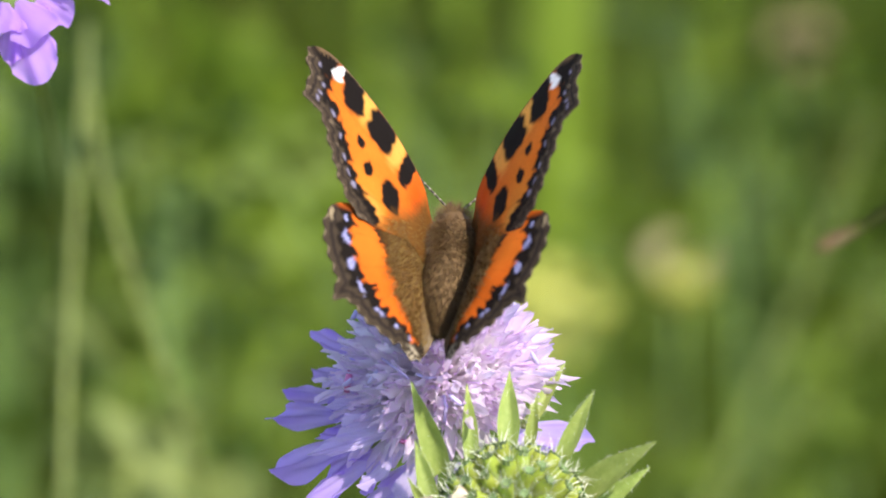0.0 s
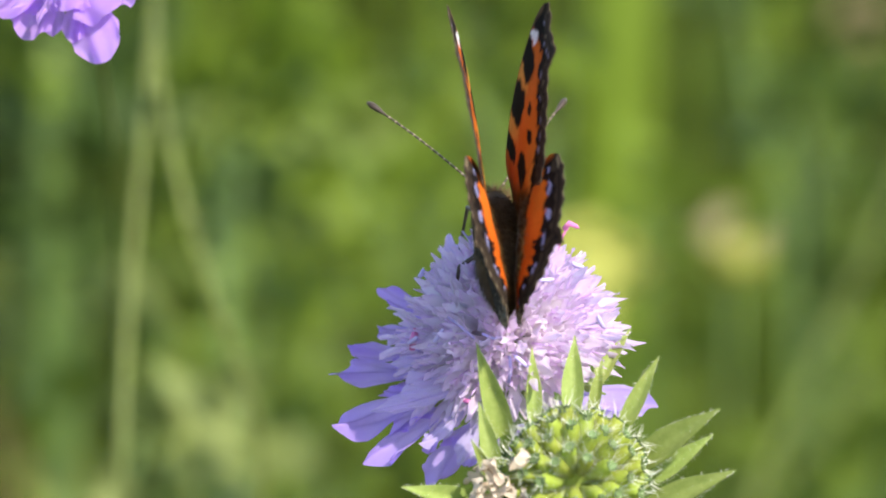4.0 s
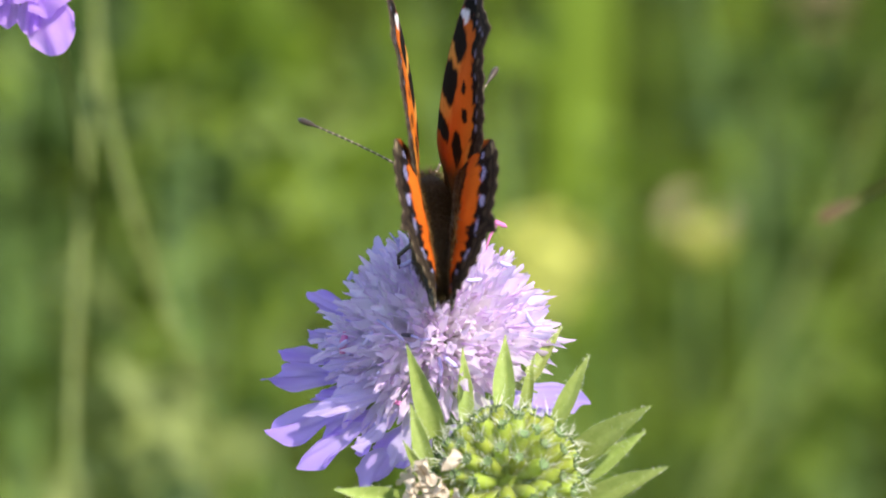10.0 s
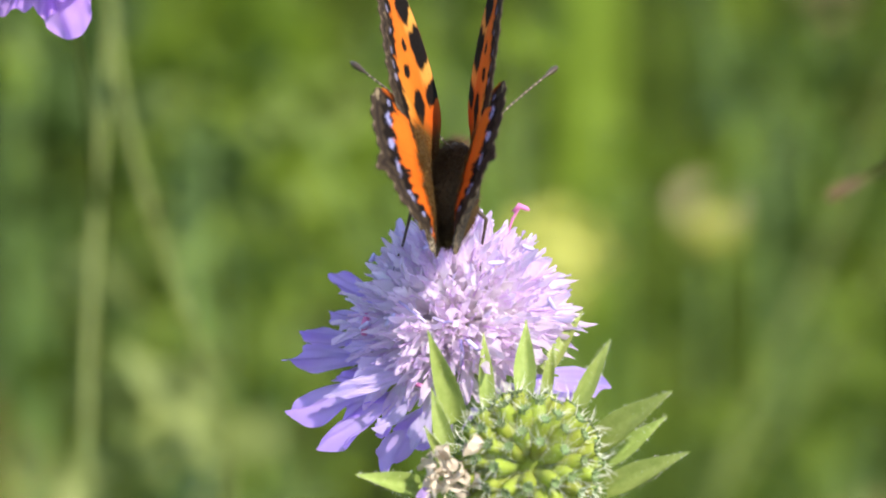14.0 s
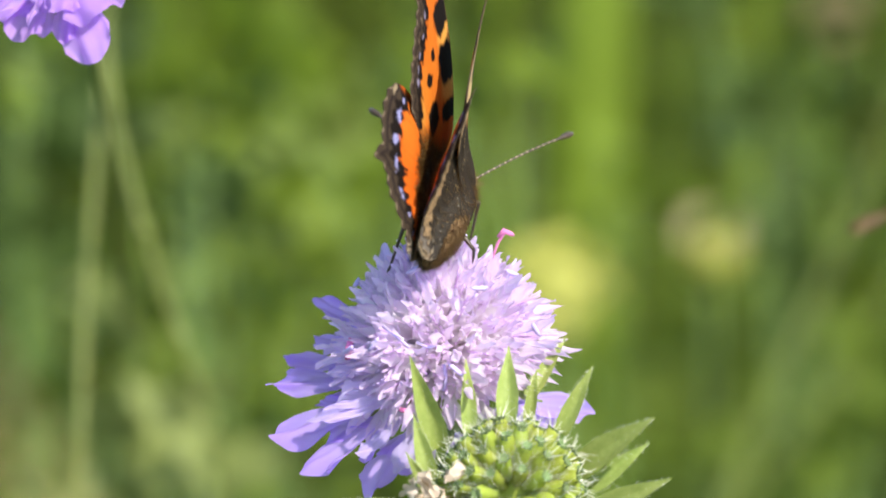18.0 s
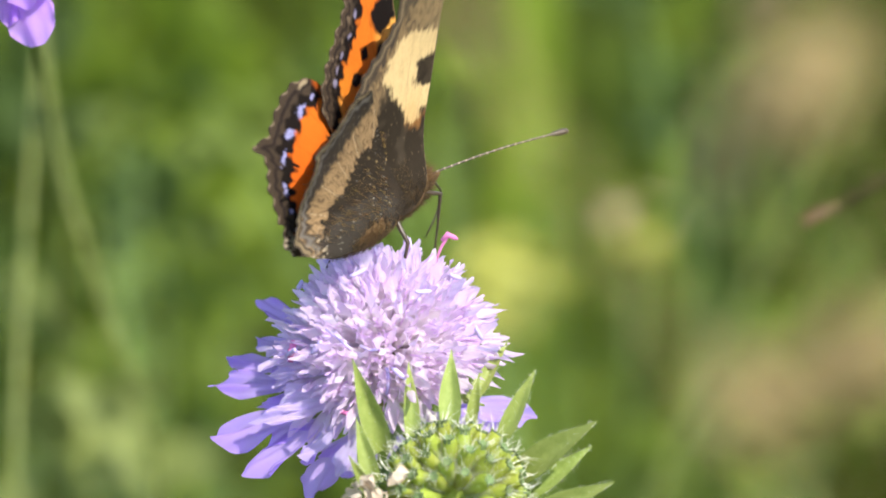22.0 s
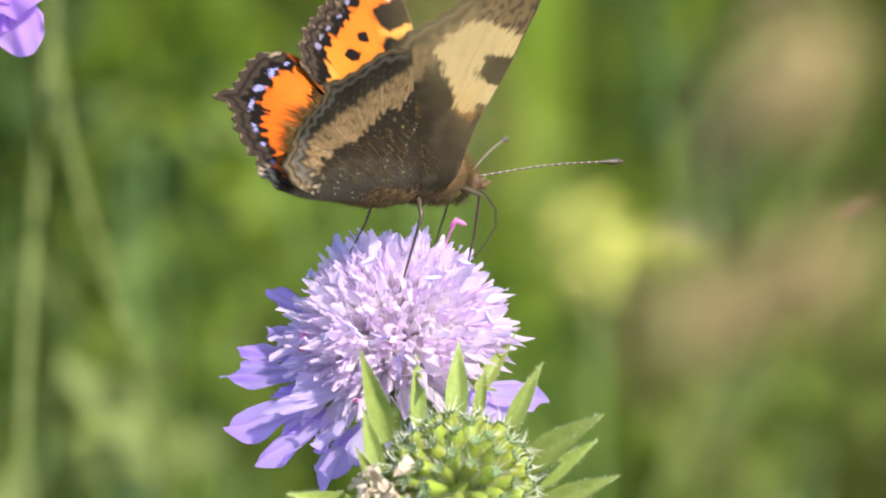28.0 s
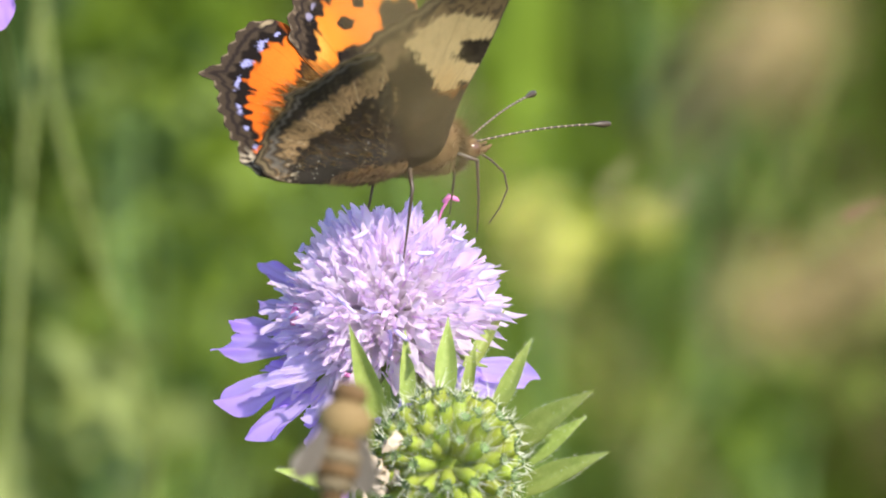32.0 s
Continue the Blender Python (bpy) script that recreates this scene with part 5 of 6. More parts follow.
# added shoots whose near-black green stands in for shaded gaps in the meadow
sprig("leafy_shoot", [spot(-750, 380, -560), spot(-690, 250, -580), spot(-760, 210, -560), spot(-660, 360, -600), spot(-720, 60, -580), spot(-720, 160, -560), spot(-640, 420, -600)], 17, 13, M_SHADELEAF, "dark green leafy shoot added for a shaded patch of meadow", 49, 1.0)
sprig("leafy_shoot", [spot(-450, 90, -600), spot(-480, -60, -620), spot(-420, -330, -600), spot(-680, -60, -620)], 13, 13, M_SHADELEAF, "dark green leafy shoot added for a shaded patch of meadow", 50, 1.0)
sprig("leafy_shoot", [spot(600, 300, -720), spot(700, 220, -720), spot(760, 120, -740), spot(640, 120, -740), spot(560, 200, -760), spot(740, 330, -740), spot(690, 20, -740), spot(720, -70, -740), spot(650, -130, -760)], 18, 5, M_SHADELEAF, "dark green leafy shoot added for a shaded patch of meadow", 52, 1.2)
broad_blades("grass_tuft", ((345, 620, 250, 130, -700, 9), (360, 560, 300, 100, -740, 9), (300, 560, 225, 60, -720, 8), (330, 640, 285, 200, -730, 9)), M_BRIGHT, "tuft of broad bright green grass blades")
broad_blades("grass_tuft", ((395, 300, 390, 20, -900, 4), (470, 520, 430, 160, -920, 4)), M_MIDLEAF, "tuft of broad green grass blades")
stalk("grass_stalk", [spot(830, 330, -520), spot(720, 60, -500), spot(610, -180, -490), spot(520, -380, -480), spot(470, -560, -480), down(*spot(455, -600, -480))], (0.6, 1.0), M_PALELEAF, "pale green slanting grass stalk behind the flower", "grass", "pale stalks")
stalk("grass_stalk", [spot(860, 60, -620), spot(740, -150, -600), spot(600, -330, -590), spot(520, -460, -580), down(*spot(490, -520, -580))], (0.5, 0.9), M_PALELEAF, "pale green slanting grass stalk behind the flower", "grass", "pale stalks")
broad_blades("grass_tuft", ((-700, 500, -690, 100, -880, 6), (-470, 600, -480, 250, -860, 6), (120, 600, 100, 250, -900, 6), (-60, 620, -40, 250, -860, 6), (560, 620, 545, 260, -900, 6)), M_BRIGHT, "tuft of broad bright green grass blades")
rng = random.Random(77)
for k in range(5):
    x, z = -700 + 350 * k + rng.uniform(-70, 70), rng.uniform(-900, -640)
    rows = []
    for _ in range(3):
        lean = rng.uniform(-460, 460)
        y = rng.uniform(60, 460)
        rows.append((x + lean, y, x + lean * 0.3 + rng.uniform(-30, 30), y - rng.uniform(330, 480), z + rng.uniform(-60, 60), rng.uniform(1.2, 2.6)))
    broad_blades("grass_tuft", rows, (M_MIDLEAF, M_BRIGHT, M_PALELEAF)[k % 3], ("tuft of thin green grass blades", "tuft of thin bright green grass blades", "tuft of thin grey-green grass blades")[k % 3])
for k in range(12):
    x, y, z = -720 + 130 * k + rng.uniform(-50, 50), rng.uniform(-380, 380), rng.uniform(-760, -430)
    # the dark green ones carry painted shade in their leaf colour
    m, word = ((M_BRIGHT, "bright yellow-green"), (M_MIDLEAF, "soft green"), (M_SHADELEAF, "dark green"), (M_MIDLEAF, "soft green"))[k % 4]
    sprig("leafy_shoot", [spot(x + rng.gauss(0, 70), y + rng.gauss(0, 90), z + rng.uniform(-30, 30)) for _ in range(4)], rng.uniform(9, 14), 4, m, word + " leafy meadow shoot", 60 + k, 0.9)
# dry grass between the lens and the flower, swaying in
panicle = straw_panicle("dry_grass", [(*spot(u, v, z), s) for u, v, z, s in ((560, 361, 320, 3.1), (480, 290, 312, 2.9), (640, 430, 318, 3.0), (600, 330, 325, 2.0), (440, 210, 312, 2.0))], 51, "dry beige grass panicle close before the flower")
low_panicle = straw_panicle("dry_grass", [(*spot(u, v, z), s) for u, v, z, s in ((560, -160, 320, 3.3), (470, -185, 325, 2.9), (660, -125, 322, 3.0), (740, -60, 320, 1.8))], 53, "dry beige grass panicle hanging low before the flower")
wisp = straw_panicle("dry_grass", [(*spot(u, v, z), s) for u, v, z, s in ((-30, 400, 330, 1.3), (10, 300, 330, 1.0), (-80, 460, 335, 1.4), (40, 200, 330, 0.7))], 52, "thin dry beige grass tip")
TWIG_AT = spot(790, 70, 95)
twig = thing("dry_leaf", staged(*TWIG_AT), "small curled brown dry leaf on a thin stalk", "leaf")
pv, pf, ps = petal(5.0, 1.1, 0, 0.5, 0.2, random.Random(6), 8, 7)
part("leaf", mesh_of("leaf", pv, pf, M_TWIG), twig, Matrix.Rotation(2.0, 4, "Z"))
v, f = tube([(0, 0, 0), (14, 8, 0), (30, -40, -5), tuple(Vector(down(*TWIG_AT, 0.03)) - Vector(TWIG_AT))], [0.3, 0.35, 0.4, 0.5], 6)
part("stalk", mesh_of("stalk", v, f, M_TWIG), twig)
visitor = bee()


def motions():
    walk(flower, [(t, staged(FLOWER_AT[0] + x, FLOWER_AT[1] + y, FLOWER_AT[2], Matrix.Rotation(radians(a), 4, "Z"))) for t, x, y, a in FLOWER_ROWS])
    walk(side_flower, [(t, staged(SIDE_AT[0] + x, SIDE_AT[1] + y, SIDE_AT[2])) for t, x, y in SIDE_ROWS])
    walk(bfly, [(t, staged(x, y, z, axes((a, b, c), (d, e, f)))) for t, x, y, z, a, b, c, d, e, f in BODY_ROWS])
    for ob, rows in ((yellow_flower, YELLOW_ROWS), (faded_flower, FADED_ROWS), (panicle, PANICLE_ROWS), (low_panicle, LOW_PANICLE_ROWS), (wisp, WISP_ROWS), (twig, TWIG_ROWS)):
        walk(ob, [(t, staged(x, y, z)) for t, x, y, z in rows])
    walk(visitor, [(t, staged(x, y, z, axes((0.15, 0.95, -0.2), (0, 0.3, 1)))) for t, x, y, z in BEE_ROWS])
    for ob, rows, s in ((FEELERS[0], LEFT_FEELER_ROWS, 1), (FEELERS[1], RIGHT_FEELER_ROWS, -1)):
        walk(ob, [(t, Matrix.Translation((7.9 * MM, s * 0.55 * MM, -0.8 * MM)) @ axes((a, b, c), (0, 0, 1))) for t, a, b, c in rows])
    for nm, s, k in (("l", 1, 1), ("r", -1, 2)):
        for i, w in enumerate(WINGS[nm]):
            walk(w, [(r[0], pose(r[4] * MM, s * 0.0010, 0.0008, s * (r[k] + (0 if i else r[3] if s > 0 else r[7])), 0, -s * ((r[6] if s > 0 else r[9]) if i else r[5] if s > 0 else r[8]))) for r in WING_ROWS])


FLOWER_ROWS = [
    (0, -0.21, -0.31, 0.47), (0.5, -0.14, -0.31, 0.74), (1, -0.13, -0.34, 0.45), (1.5, 0.04, -0.12, 0.51), (2, -0.14, -0.09, 0.8), (2.5, -0.26, -0.11, 0.27),
    (3, -0.18, -0.09, 0.18), (3.5, -0.14, -0.08, 0.22), (5.5, -0.23, -0.26, -0.94), (6, -0.12, -0.03, 0.06), (6.5, -0.05, -0.02, -0.6), (7, -0.12, -0.07, -0.22),
    (7.5, -0.08, -0.03, 0.26), (8, -0.07, -0.22, -0.23), (8.5, -0.14, -0.27, -0.8), (9, -0.26, -0.09, 0.13), (9.5, -0.24, -0.15, 0.14), (10, -0.28, -0.18, 0.52),
    (10.5, -0.3, -0.12, -0.03), (11, -0.24, -0.2, 0.42), (11.5, -0.19, -0.19, 0.05), (12, -0.22, -0.14, 0.49), (12.5, -0.24, -0.12, -0.2), (13, 0, 0, 0),
    (13.5, -0.12, -0.14, 0.47), (14, -0.18, 0.12, -0.08), (14.5, -0.24, 0.14, 0.21), (16.5, -0.06, 0.28, -0.25), (17, -0.02, 0.36, -0.8), (17.5, 0.1, 0.35, -1.12),
    (18, -0.08, 0.26, -0.3), (18.5, -0.17, 0.14, 0.63), (19, -0.13, 0.26, -0.47), (19.5, 0.15, 0.38, -1.01), (20, 0.11, 0.48, -1.34), (20.5, -0.13, 0.37, -0.86),
    (21, 0.01, 0.3, -0.84), (21.5, -0.09, 0.22, -0.53), (22, -0.04, 0.27, -0.79), (22.5, -0.13, 0.24, -0.05), (23, -0.31, 0.32, 1), (23.5, 0.06, 0.29, -0.45),
    (24, 0.32, 0.6, -0.86), (24.5, 0.01, 0.41, 0.05), (25, 0.1, 0.45, 0.77), (25.5, -0.16, 0.27, 0.23), (27.5, 0.09, 0.46, 1.43), (28, 0.31, 0.63, 1.09),
    (28.5, 0.17, 0.53, 1.29), (29, 0.3, 0.69, 0.77), (29.5, 0.37, 0.71, 1.17), (30, 0.62, 0.82, 0.24), (30.5, 0.57, 0.8, 0.18), (31, 0.44, 0.73, 0.65),
    (31.5, 0.35, 0.72, 1.14), (32, 0.55, 0.74, 0.58)
]
SIDE_ROWS = [
    (0, -2.94, 0.41), (0.5, -3.64, -0.6), (1, -0.5, -0.1), (1.5, 2.23, 1.21), (2, 4.72, -0.54), (2.5, 2.02, -1.9), (3, -2.26, -2.58), (3.5, -5.15, -2.87),
    (5.5, 2.33, 0.78), (6, 0.76, -0.63), (6.5, -0.94, -1.43), (7, -1.96, -0.88), (7.5, -0.9, -0.44), (8, 0.27, -0.71), (8.5, 1.3, -0.49), (9, 2.44, 0.77),
    (9.5, 1.38, 0.66), (10, -0.88, -0.67), (10.5, -1.72, -1.46), (11, -1.39, -1.15), (11.5, -0.01, -0.05), (12, 1.52, 0.73), (12.5, 1.53, 0.73), (13, 0, -0),
    (13.5, -1.76, -0.94), (14, -1.31, -0.47), (14.5, -0.71, -0.37), (16.5, 0.75, 0.62), (17, -1.1, -0.79), (17.5, -0.22, -1.24), (18, 2.45, -0.4), (18.5, 4.43, 1.31),
    (19, 3.69, 1.03), (19.5, 0.71, -1.64), (20, -1.4, -2.11), (20.5, -1.19, -1.26), (21, 0.26, -0.47), (21.5, 2.29, -0.92), (22, 2.77, 1.8), (22.5, -0.09, 4.06),
    (23, -2.28, 2.76), (23.5, -0.64, 0.84), (24, 0.55, 0.26), (24.5, 0.72, -1.23), (25, -0.24, -2.88), (25.5, -1.96, -0.54), (27.5, -0.46, -2.13), (28, 0.39, -0.78),
    (28.5, 2.27, 1.22), (29, 2.69, 1.71), (29.5, 1.2, 1.09), (30, -0.06, -0.36), (30.5, -0.06, -2.01), (31, 0.08, -2.45), (31.5, -0.81, -1.94), (32, -1.67, -0.87)
]
BODY_ROWS = [
    (0, 2.86, 3.09, 7.58, 0.12, 0.738, -0.664, 0.203, 0.637, 0.744), (0.5, 2.97, 2.83, 8.02, 0.101, 0.722, -0.685, 0.197, 0.66, 0.725),
    (1, 2.46, 2.58, 9.21, 0.049, 0.742, -0.669, 0.125, 0.66, 0.741), (1.5, 3.21, 3.61, 8.1, 0.037, 0.747, -0.664, 0.105, 0.658, 0.746),
    (2, 2.95, 3.23, 7.5, -0.015, 0.7, -0.714, 0.145, 0.708, 0.691), (2.5, 1.49, 0.64, 6.3, -0.034, 0.558, -0.829, 0.128, 0.825, 0.55),
    (3, 1.79, 2.97, 6.31, -0.018, 0.74, -0.673, -0.019, 0.672, 0.74), (3.5, 0.77, 1.46, 5.96, -0.058, 0.689, -0.722, 0.056, 0.724, 0.687),
    (5.5, 1.94, 1.65, 2.26, -0.084, 0.808, -0.583, 0.211, 0.586, 0.782), (6, 2.22, 1.35, 2.02, -0.091, 0.823, -0.56, 0.193, 0.566, 0.801),
    (7, 2.79, 1.29, 2.85, -0.071, 0.825, -0.56, 0.153, 0.564, 0.811), (8, 1.56, 2.36, 4.69, -0.066, 0.748, -0.661, 0, 0.662, 0.749),
    (8.5, 1.7, 2.07, 5.47, -0.064, 0.757, -0.65, 0.016, 0.652, 0.758), (9, 1.9, 2.85, 6.17, -0.052, 0.716, -0.696, 0.093, 0.697, 0.71),
    (10, 1.63, 2.92, 5.1, -0.082, 0.72, -0.689, -0.044, 0.688, 0.724), (10.5, 1.73, 2.43, 4.56, -0.097, 0.735, -0.672, -0.074, 0.668, 0.741),
    (11, 1.72, 2.73, 5.02, -0.105, 0.752, -0.651, -0.088, 0.645, 0.759), (12, 1.21, 3.72, 5.93, -0.074, 0.738, -0.671, 0.115, 0.675, 0.729),
    (13, 2.08, 4.31, 5.89, 0.016, 0.686, -0.728, 0.128, 0.72, 0.682), (14, 1.65, 5.59, 4.84, 0.064, 0.577, -0.814, 0.183, 0.795, 0.578),
    (14.5, 3.16, 5.55, 4.72, 0.177, 0.603, -0.778, 0.174, 0.759, 0.627), (16.5, 3.75, 5.77, 2.52, 0.254, 0.528, -0.81, 0.322, 0.743, 0.586),
    (17, 3.43, 5.42, 2.52, 0.24, 0.505, -0.829, 0.322, 0.764, 0.559), (18, 2.66, 5.45, 2.75, 0.211, 0.509, -0.834, 0.225, 0.805, 0.548),
    (19, 2.82, 4.98, 3.41, 0.284, 0.574, -0.768, -0.009, 0.802, 0.597), (20, 2.68, 4.9, 3.85, 0.3, 0.604, -0.739, 0.082, 0.755, 0.65),
    (21, 2.94, 5.6, 3.48, 0.425, 0.555, -0.715, 0.177, 0.724, 0.667), (22, 2.37, 6.95, 4.12, 0.547, 0.502, -0.67, 0.084, 0.763, 0.64),
    (23, 2.52, 7.75, 4.41, 0.582, 0.456, -0.673, 0.211, 0.714, 0.667), (23.5, 3.33, 7.31, 4.66, 0.64, 0.449, -0.624, 0.081, 0.768, 0.635),
    (24, 3.61, 8.26, 5.12, 0.717, 0.408, -0.565, 0.024, 0.796, 0.605), (25, 2.93, 8.15, 5.51, 0.737, 0.396, -0.548, 0.098, 0.739, 0.666),
    (28, 4.38, 8.5, 6.46, 0.814, 0.162, -0.558, 0.112, 0.899, 0.424), (29, 4.01, 8.46, 7.49, 0.842, 0.165, -0.513, 0.096, 0.89, 0.445),
    (29.6, 5.67, 9.43, 8.39, 0.878, 0.174, -0.447, 0.05, 0.894, 0.446), (30, 5.58, 9.09, 9.12, 0.842, 0.219, -0.493, 0.101, 0.834, 0.542),
    (31, 4.78, 8.93, 8.41, 0.864, 0.213, -0.455, 0.075, 0.841, 0.536), (32, 4.52, 8.85, 8.42, 0.875, 0.259, -0.408, -0.072, 0.905, 0.42)
]
WING_ROWS = [
    (0, 42.2, 70.1, 0.4, -1.13, 0.59, -6.68, 2.18, 6.25, -7.19), (0.5, 33.3, 62.3, 2.2, -0.53, -0.87, -7.3, 2.96, 3.34, -7.55), (1, 23.5, 42.4, 0.1, 0.54, -1.38, -7.23, -0.05, 1.37, -7.23),
    (1.5, 38.5, 55.3, 1.8, -0.42, -2.16, -5.57, 0.75, -3.67, -7.56), (2, 65.5, 84.8, 1.7, -1.57, 9.78, -4.94, -0.05, 4, -8.91), (2.5, 81.3, 91.4, 0.1, -1.12, 7.65, -4.93, -0.17, 7.11, -5.34),
    (3, 93, 82.9, 0.3, -0.93, -0.4, -7.66, 1.58, 4.3, -4.53), (3.5, 85.9, 80.9, 0.3, -1.09, -1.25, -8, 1.45, 3.77, -5.79), (5.5, 67, 90.7, 0.4, -0.8, 1.54, -5.67, 0.91, 7.87, -7.18),
    (6, 68.1, 88.1, 0.5, -0.83, 3, -5.07, 0.77, 9.65, -7.51), (7, 66.4, 86.5, -0.2, -0.05, -2.51, 0.39, 0.9, 12.72, -4.28), (8, 62.7, 74, 1, -0.66, 4.64, -6.49, 1.17, 7.58, -6.5),
    (8.5, 58.8, 69.8, 1.2, -0.5, 2.18, -5.73, 0.73, 5.26, -7.51), (9, 72.7, 76.6, 1.5, -0.35, 4.34, -4.69, 0.29, 7.55, -8.26), (10, 84.9, 73.7, 0.9, -0.43, 2.89, -4.59, 0.7, 6.84, -7.87),
    (10.5, 85.2, 72.7, 0.9, -0.05, 3.31, -4.14, 0.09, 5.94, -7.9), (11, 85.5, 72.8, 0.8, 0.05, 3.76, -3.32, -0.53, 5.06, -7.55), (12, 78.3, 88.7, 1.1, -0.2, 1.37, -5.42, 1.26, 6.24, -6.77),
    (13, 66, 82.7, 0.5, -0.79, 5.52, -6.49, 1.16, 10.24, -6.71), (14, 59, 88.6, 0.5, -1.76, 3.91, -6.35, 1.19, 5.77, -6.87), (14.5, 61.9, 98.4, 0.5, -1.74, 0.25, -5.9, -0.69, 1.13, -7.07),
    (16.5, 60.6, 98.8, -0.5, -0.78, 5.8, -4.84, 4.14, 5.23, -8.66), (17, 59.5, 100.1, 0.2, -1.12, 4.35, -4.82, 0.6, 5.98, -9.29), (18, 67.5, 96.8, 0.9, 0.27, 2.22, -5.64, 0.62, 6.45, -8.33),
    (19, 77.3, 85.6, 0.4, -0.11, 2.85, -4.91, 0.29, 8.72, -8.43), (20, 74.5, 93.5, 1.1, 0.1, 1.6, -5.2, 0.6, 5.5, -7.6), (21, 66.5, 101.2, 1.1, -0.54, 0.3, -5.49, 0.79, 3.66, -7.05),
    (22, 69.7, 97.9, 1.3, -1.49, -2.94, -5.31, 0.71, -1.45, -7.76), (23, 53.9, 110, 1, -2.12, 3, -5.94, 0.87, 1.93, -8.41), (23.5, 59.6, 100.9, -0.4, -1.91, 0.18, -4.57, -3.73, -3.76, -6.74),
    (24, 43.5, 85.4, 0.9, -1.09, -0.4, -5.56, 0.39, -8.29, -7.43), (25, 47.4, 93.1, 0.6, -1.32, -2.55, -6.46, 0.85, -0.37, -6.1), (28, 34, 82.7, 2.2, -2.31, -2.66, -8.52, 0.76, -9.22, -5.91),
    (29, 41.5, 91.6, 1.4, -1.61, -1.63, -6.53, 0.6, -0.63, -8.16), (29.6, 35.8, 75, 1.8, -3.61, 0.79, -8.52, 1.63, -0.54, -9.26), (30, 23, 65.5, 2, -2.72, -3.43, -7.54, 1.37, -9.81, -7.68),
    (31, 25.6, 72.3, 1.9, -2.45, -2.22, -7.5, 0.93, -18.49, -6.01), (32, 48.5, 67.3, 0.8, -2.5, -2.6, -10.7, 0.73, -9.54, -7.18)
]
LEFT_FEELER_ROWS = [
    (0, 0.7, 0.7, -0.1), (1, 0.7, 0.7, -0.1), (2, 0.65, 0.76, 0.05), (3, 0.71, 0.7, 0.11), (6, 0.56, 0.8, 0.19), (7, 0.52, 0.82, 0.23),
    (8, 0.66, 0.74, 0.13), (9, 0.67, 0.74, -0.05), (12, 0.7, 0.71, -0.03), (13, 0.73, 0.69, 0.01), (14, 0.71, 0.71, 0.03), (17, 0.68, 0.72, -0.08),
    (18, 0.7, 0.71, -0.12), (28, 0.76, 0.63, -0.17), (29, 0.72, 0.66, -0.22), (30, 0.82, 0.55, -0.17), (31, 0.84, 0.52, -0.15), (32, 0.8, 0.58, -0.11)
]
RIGHT_FEELER_ROWS = [
    (0, 0.85, -0.53, -0.03), (1, 0.85, -0.53, -0.03), (2, 0.88, -0.47, 0.07), (3, 0.85, -0.53, 0.01), (6, 0.88, -0.46, 0.06), (8, 0.87, -0.49, -0.03),
    (10, 0.87, -0.49, 0.05), (11, 0.86, -0.52, 0.01), (12, 0.84, -0.54, 0.03), (13, 0.82, -0.57, 0.13), (14, 0.82, -0.53, 0.21), (17, 0.85, -0.47, 0.25),
    (18, 0.85, -0.52, 0.07), (19, 0.88, -0.48, 0.04), (20, 0.87, -0.49, 0.01), (21, 0.85, -0.51, 0.11), (22, 0.88, -0.48, 0.04), (23, 0.91, -0.37, 0.16),
    (24, 0.96, -0.29, -0.01), (28, 0.97, -0.22, 0.04), (29, 0.98, -0.18, -0), (30, 0.94, -0.34, 0.04), (31, 1, 0.03, -0.06), (32, 0.99, 0.02, -0.15)
]
YELLOW_ROWS = [
    (0, 26.96, -2.53, -500), (1, 26.55, -3.67, -500), (2, 23.92, -1.74, -500), (3, 24.39, -1.21, -500), (3.5, 23.47, -0.05, -500), (5.5, 22.18, -2.23, -500),
    (6, 23.35, -2.05, -500), (7, 22.78, -0.27, -500), (8, 23.83, -1.47, -500), (9, 22.99, -1.67, -500), (10, 22.96, -1.5, -500), (11, 22.99, -3.47, -500),
    (12, 22.85, -1.45, -500), (13, 22.73, -3.05, -500), (14, 22.43, -2.38, -500), (16.5, 25.41, -3.73, -500), (17, 24.73, -5.05, -500), (18, 22.67, -3.08, -500),
    (19, 29.21, -3.35, -500), (19.4, 43.6, -0.49, -500), (19.7, 57.65, 4.08, -500), (20, 62.6, 6.39, -500), (20.3, 57.24, 5.08, -500), (20.6, 36.41, 5.97, -500),
    (21, 21.43, 0.42, -500), (22, 25.95, -3.57, -500), (22.4, 49.4, 3.16, -500), (22.6, 69.46, 3.49, -500), (23, 65.18, 5.92, -500), (23.4, 48.16, 3.69, -500),
    (24, 33.16, -2.19, -500), (24.5, 23.72, -3.08, -500), (25, 30.16, -2.14, -500), (25.5, 35.4, 4.79, -500), (27.5, 35.28, -0.06, -500), (28, 41.24, 2.39, -500),
    (28.5, 42.96, 4.72, -500), (29, 35.08, 0.22, -500), (29.5, 29.5, -3.69, -500), (30, 33.83, -2.36, -500), (30.5, 36.83, 3.13, -500), (31, 38.27, 3.4, -500),
    (31.5, 39.37, 2.91, -500), (32, 33.99, -1.18, -500)
]
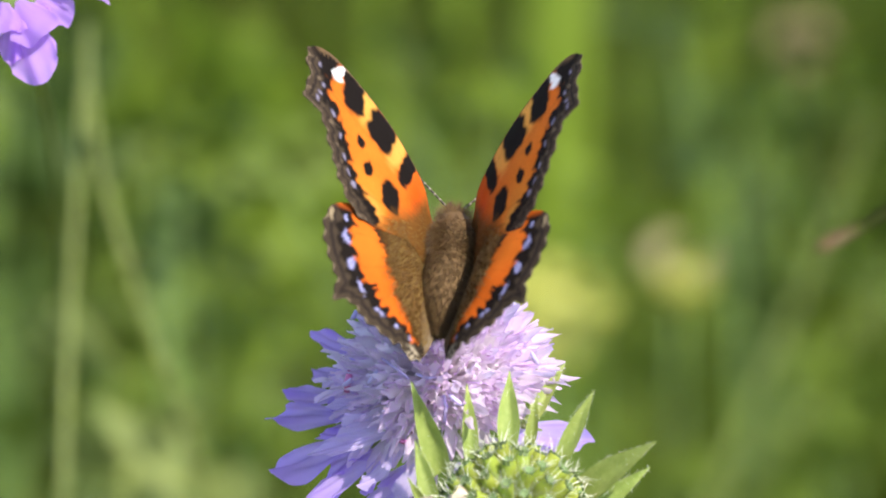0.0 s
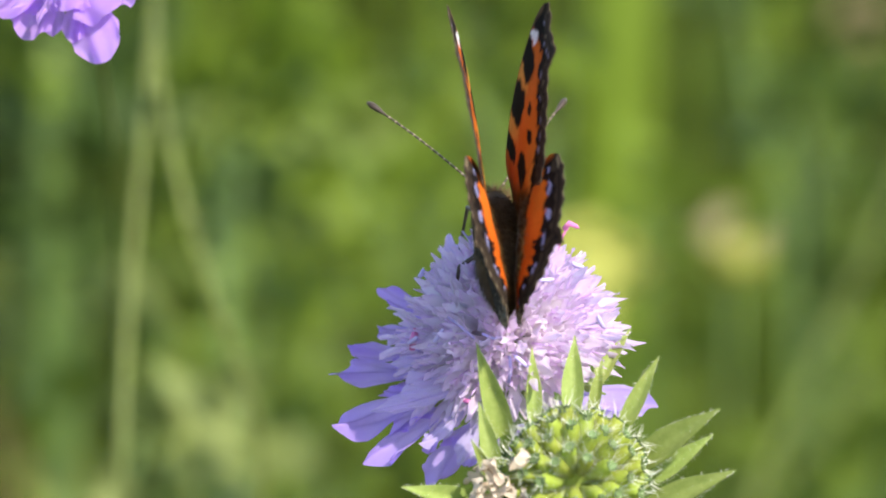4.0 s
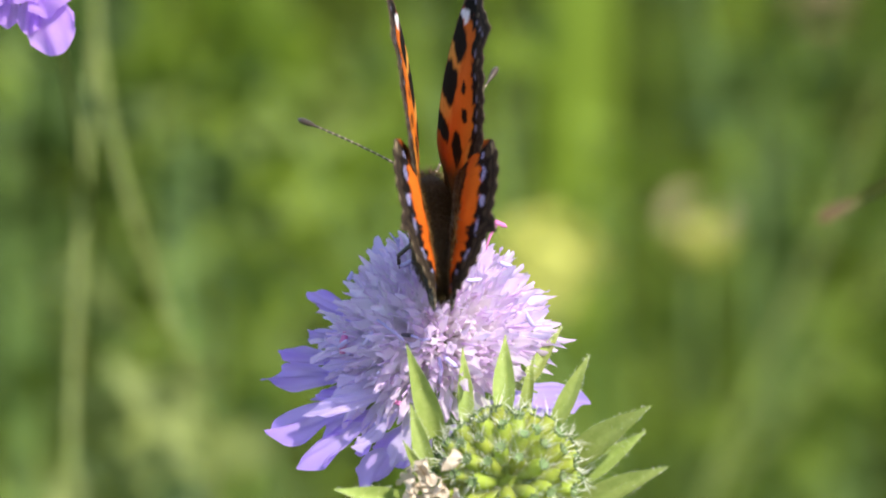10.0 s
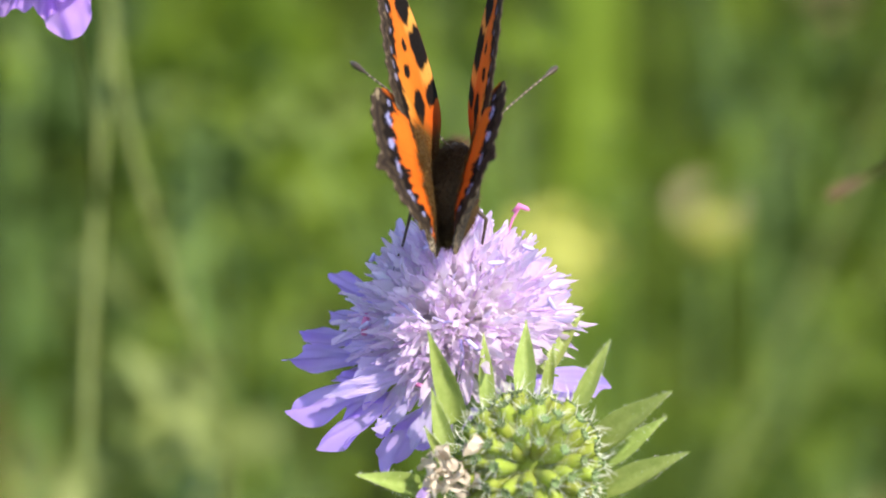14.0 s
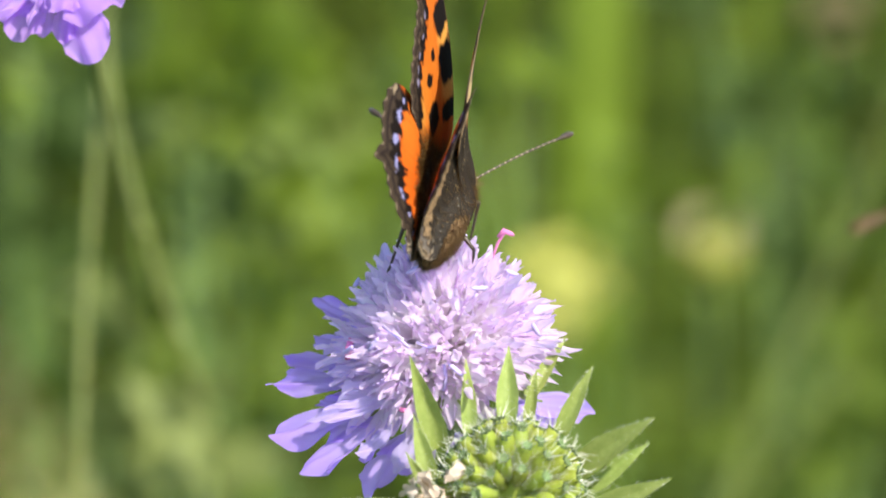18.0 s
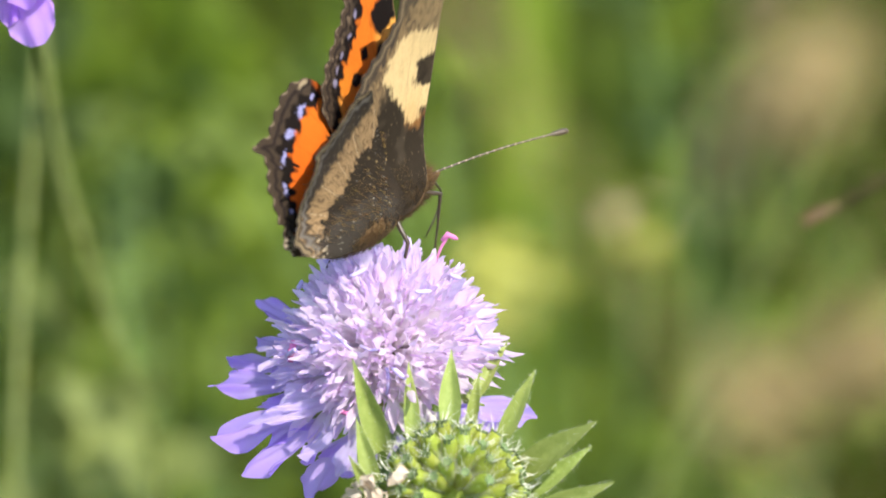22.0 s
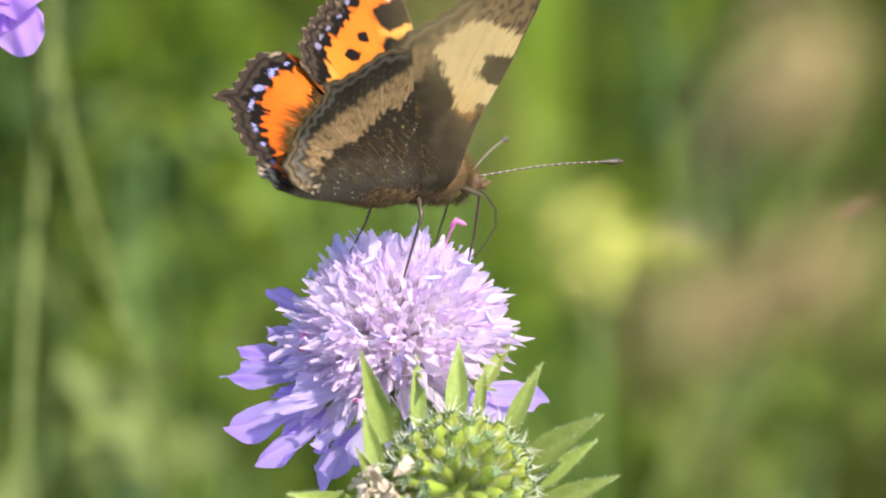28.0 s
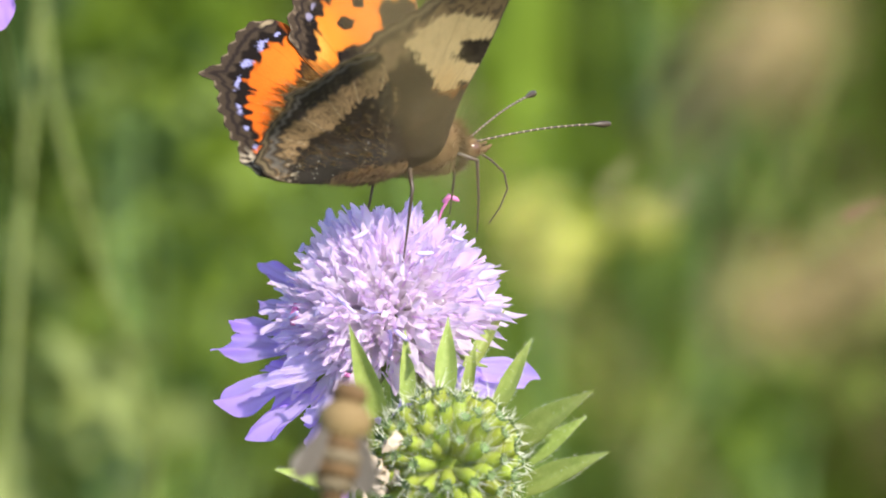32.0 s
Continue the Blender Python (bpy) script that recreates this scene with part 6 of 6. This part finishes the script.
FADED_ROWS = [
    (0, 59.2, 3.82, -700), (10, 59.2, 3.82, -700), (20, 59.2, 3.82, -700), (21, 62.43, 0.09, -700), (21.5, 57.38, 3.72, -700), (22, 57.89, 6.01, -700),
    (22.5, 62.27, 6.14, -700), (23, 63.74, 4.27, -700), (24, 53.37, 3.51, -700), (25, 54.81, 4.75, -700), (27.5, 58.27, 3.55, -700), (28, 64.69, 0.29, -700),
    (29, 65.5, 0.21, -700), (30, 61.53, 2.22, -700), (31, 61.3, -0.45, -700), (32, 60.51, 2.94, -700)
]
PANICLE_ROWS = [
    (0, -54.22, 12.57, 320), (18.3, -37.62, 12.11, 320), (18.7, -24.65, 12.28, 320), (19, -15.43, 11.04, 320), (19.4, -7.12, 6.73, 320), (19.8, 1.63, 9.25, 320),
    (20, 5.72, 10.06, 320), (20.3, 7.91, 10.45, 320), (20.6, 11.4, 10.85, 320), (21, 16.3, 7.88, 320), (21.5, 13.43, 10.26, 320), (22, 24.62, 10.4, 320),
    (22.5, 22.38, 12.42, 320), (23, 21.56, 11.2, 320), (23.5, 22.89, 12.98, 320), (24, 23.95, 14.33, 320), (24.5, 25.4, 15.07, 320), (25, 26.43, 15.85, 320),
    (25.5, 25.04, 16.04, 320), (27.5, 24.02, 11.85, 320), (28, 23.34, 10.29, 320), (28.5, 23.91, 10.05, 320), (29, 25.14, 9.71, 320), (29.5, 23.89, 8.32, 320),
    (30, 22.68, 7.51, 320), (30.5, 20.92, 7.81, 320), (31, 20.12, 8.45, 320), (31.5, 20.97, 9.62, 320), (32, 22.33, 11.04, 320)
]
LOW_PANICLE_ROWS = [
    (0, 18.63, -20.55, 320), (20.4, 19.67, -21.49, 320), (21, 21.76, -13.32, 320), (21.5, 22.94, -7.9, 320), (22, 25.08, -6.31, 320), (22.5, 22.57, -6.54, 320),
    (23, 17.55, -1.65, 320), (23.5, 21.93, 0.77, 320), (24, 18.53, 1.31, 320), (24.5, 19.54, 1.94, 320), (25, 20.68, 1.96, 320), (25.5, 20.15, 2.2, 320),
    (27.5, 21.7, -0.69, 320), (28, 21.61, -1.94, 320), (28.5, 21.59, -3.14, 320), (29, 21.98, -4.44, 320), (29.5, 22.27, -5.2, 320), (30, 22.56, -5.22, 320),
    (30.5, 22.22, -4.7, 320), (31, 22.45, -4.58, 320), (31.5, 23.93, -3.7, 320), (32, 25.87, -2.58, 320)
]
WISP_ROWS = [
    (0, -46.56, 12.75, 330), (18.4, -33.74, 12.5, 330), (19, -19.61, 12.02, 330), (19.5, -4.81, 3.86, 330), (20, -0.7, 7.48, 330), (20.6, 2.04, 11.46, 330),
    (21.2, 6.27, 11.49, 330), (21.8, 7.11, 13.46, 330), (22.4, 4.97, 14.09, 330), (23, 0.69, 15.26, 330), (23.6, 2.82, 14.14, 330), (24.2, 5.08, 13.38, 330),
    (25, 5.42, 13.19, 330), (25.5, 4.7, 14.24, 330), (27.5, 6.19, 13.61, 330), (28, 4.76, 12.99, 330), (28.6, 6.75, 11.44, 330), (29.2, 6.78, 11.81, 330),
    (29.8, 3.42, 12.65, 330), (30.4, 4.52, 12.03, 330), (31, 3.62, 13.15, 330), (32, 2.03, 12.4, 330)
]
TWIG_ROWS = [
    (0, 40.52, 5.41, 95), (1, 40.63, 2.46, 95), (2, 43.17, 6.45, 95), (5.5, 43.14, 4.59, 95), (9, 41.36, 3.96, 95), (10, 41.43, 4.97, 95),
    (11, 42.6, 4.35, 95), (13, 41.53, 5.27, 95), (14, 39.98, 5.59, 95), (16.5, 42.75, 6.3, 95), (18, 44.51, 4.96, 95), (19, 42.04, 5.17, 95),
    (20, 42.43, 7.75, 95), (21, 46.42, 6.45, 95), (21.6, 49.43, 7.03, 95), (22, 44.8, 6.26, 95), (22.6, 43.43, 7.32, 95), (23, 44.74, 6.34, 95),
    (25, 44.05, 6.84, 95), (25.5, 44.52, 7.46, 95), (27.5, 46.74, 7.59, 95), (28, 47.06, 6.43, 95), (28.5, 46.23, 7.18, 95), (29, 46.31, 6.92, 95),
    (30, 49.24, 4.43, 95), (31, 48.53, 5.16, 95), (32, 48.41, 4.15, 95)
]
BEE_ROWS = [
    (0, -0.16, -59.14, 70), (30, 6.55, -48.03, 70), (31.2, 3.95, -35.74, 70), (31.4, 3.26, -29.71, 70), (31.6, 2.82, -25.14, 70), (31.7, 2.26, -22.65, 70),
    (31.8, 1.31, -20.66, 70), (31.9, -0.34, -19.22, 70), (32, -1.5, -18.22, 70)
]
motions()
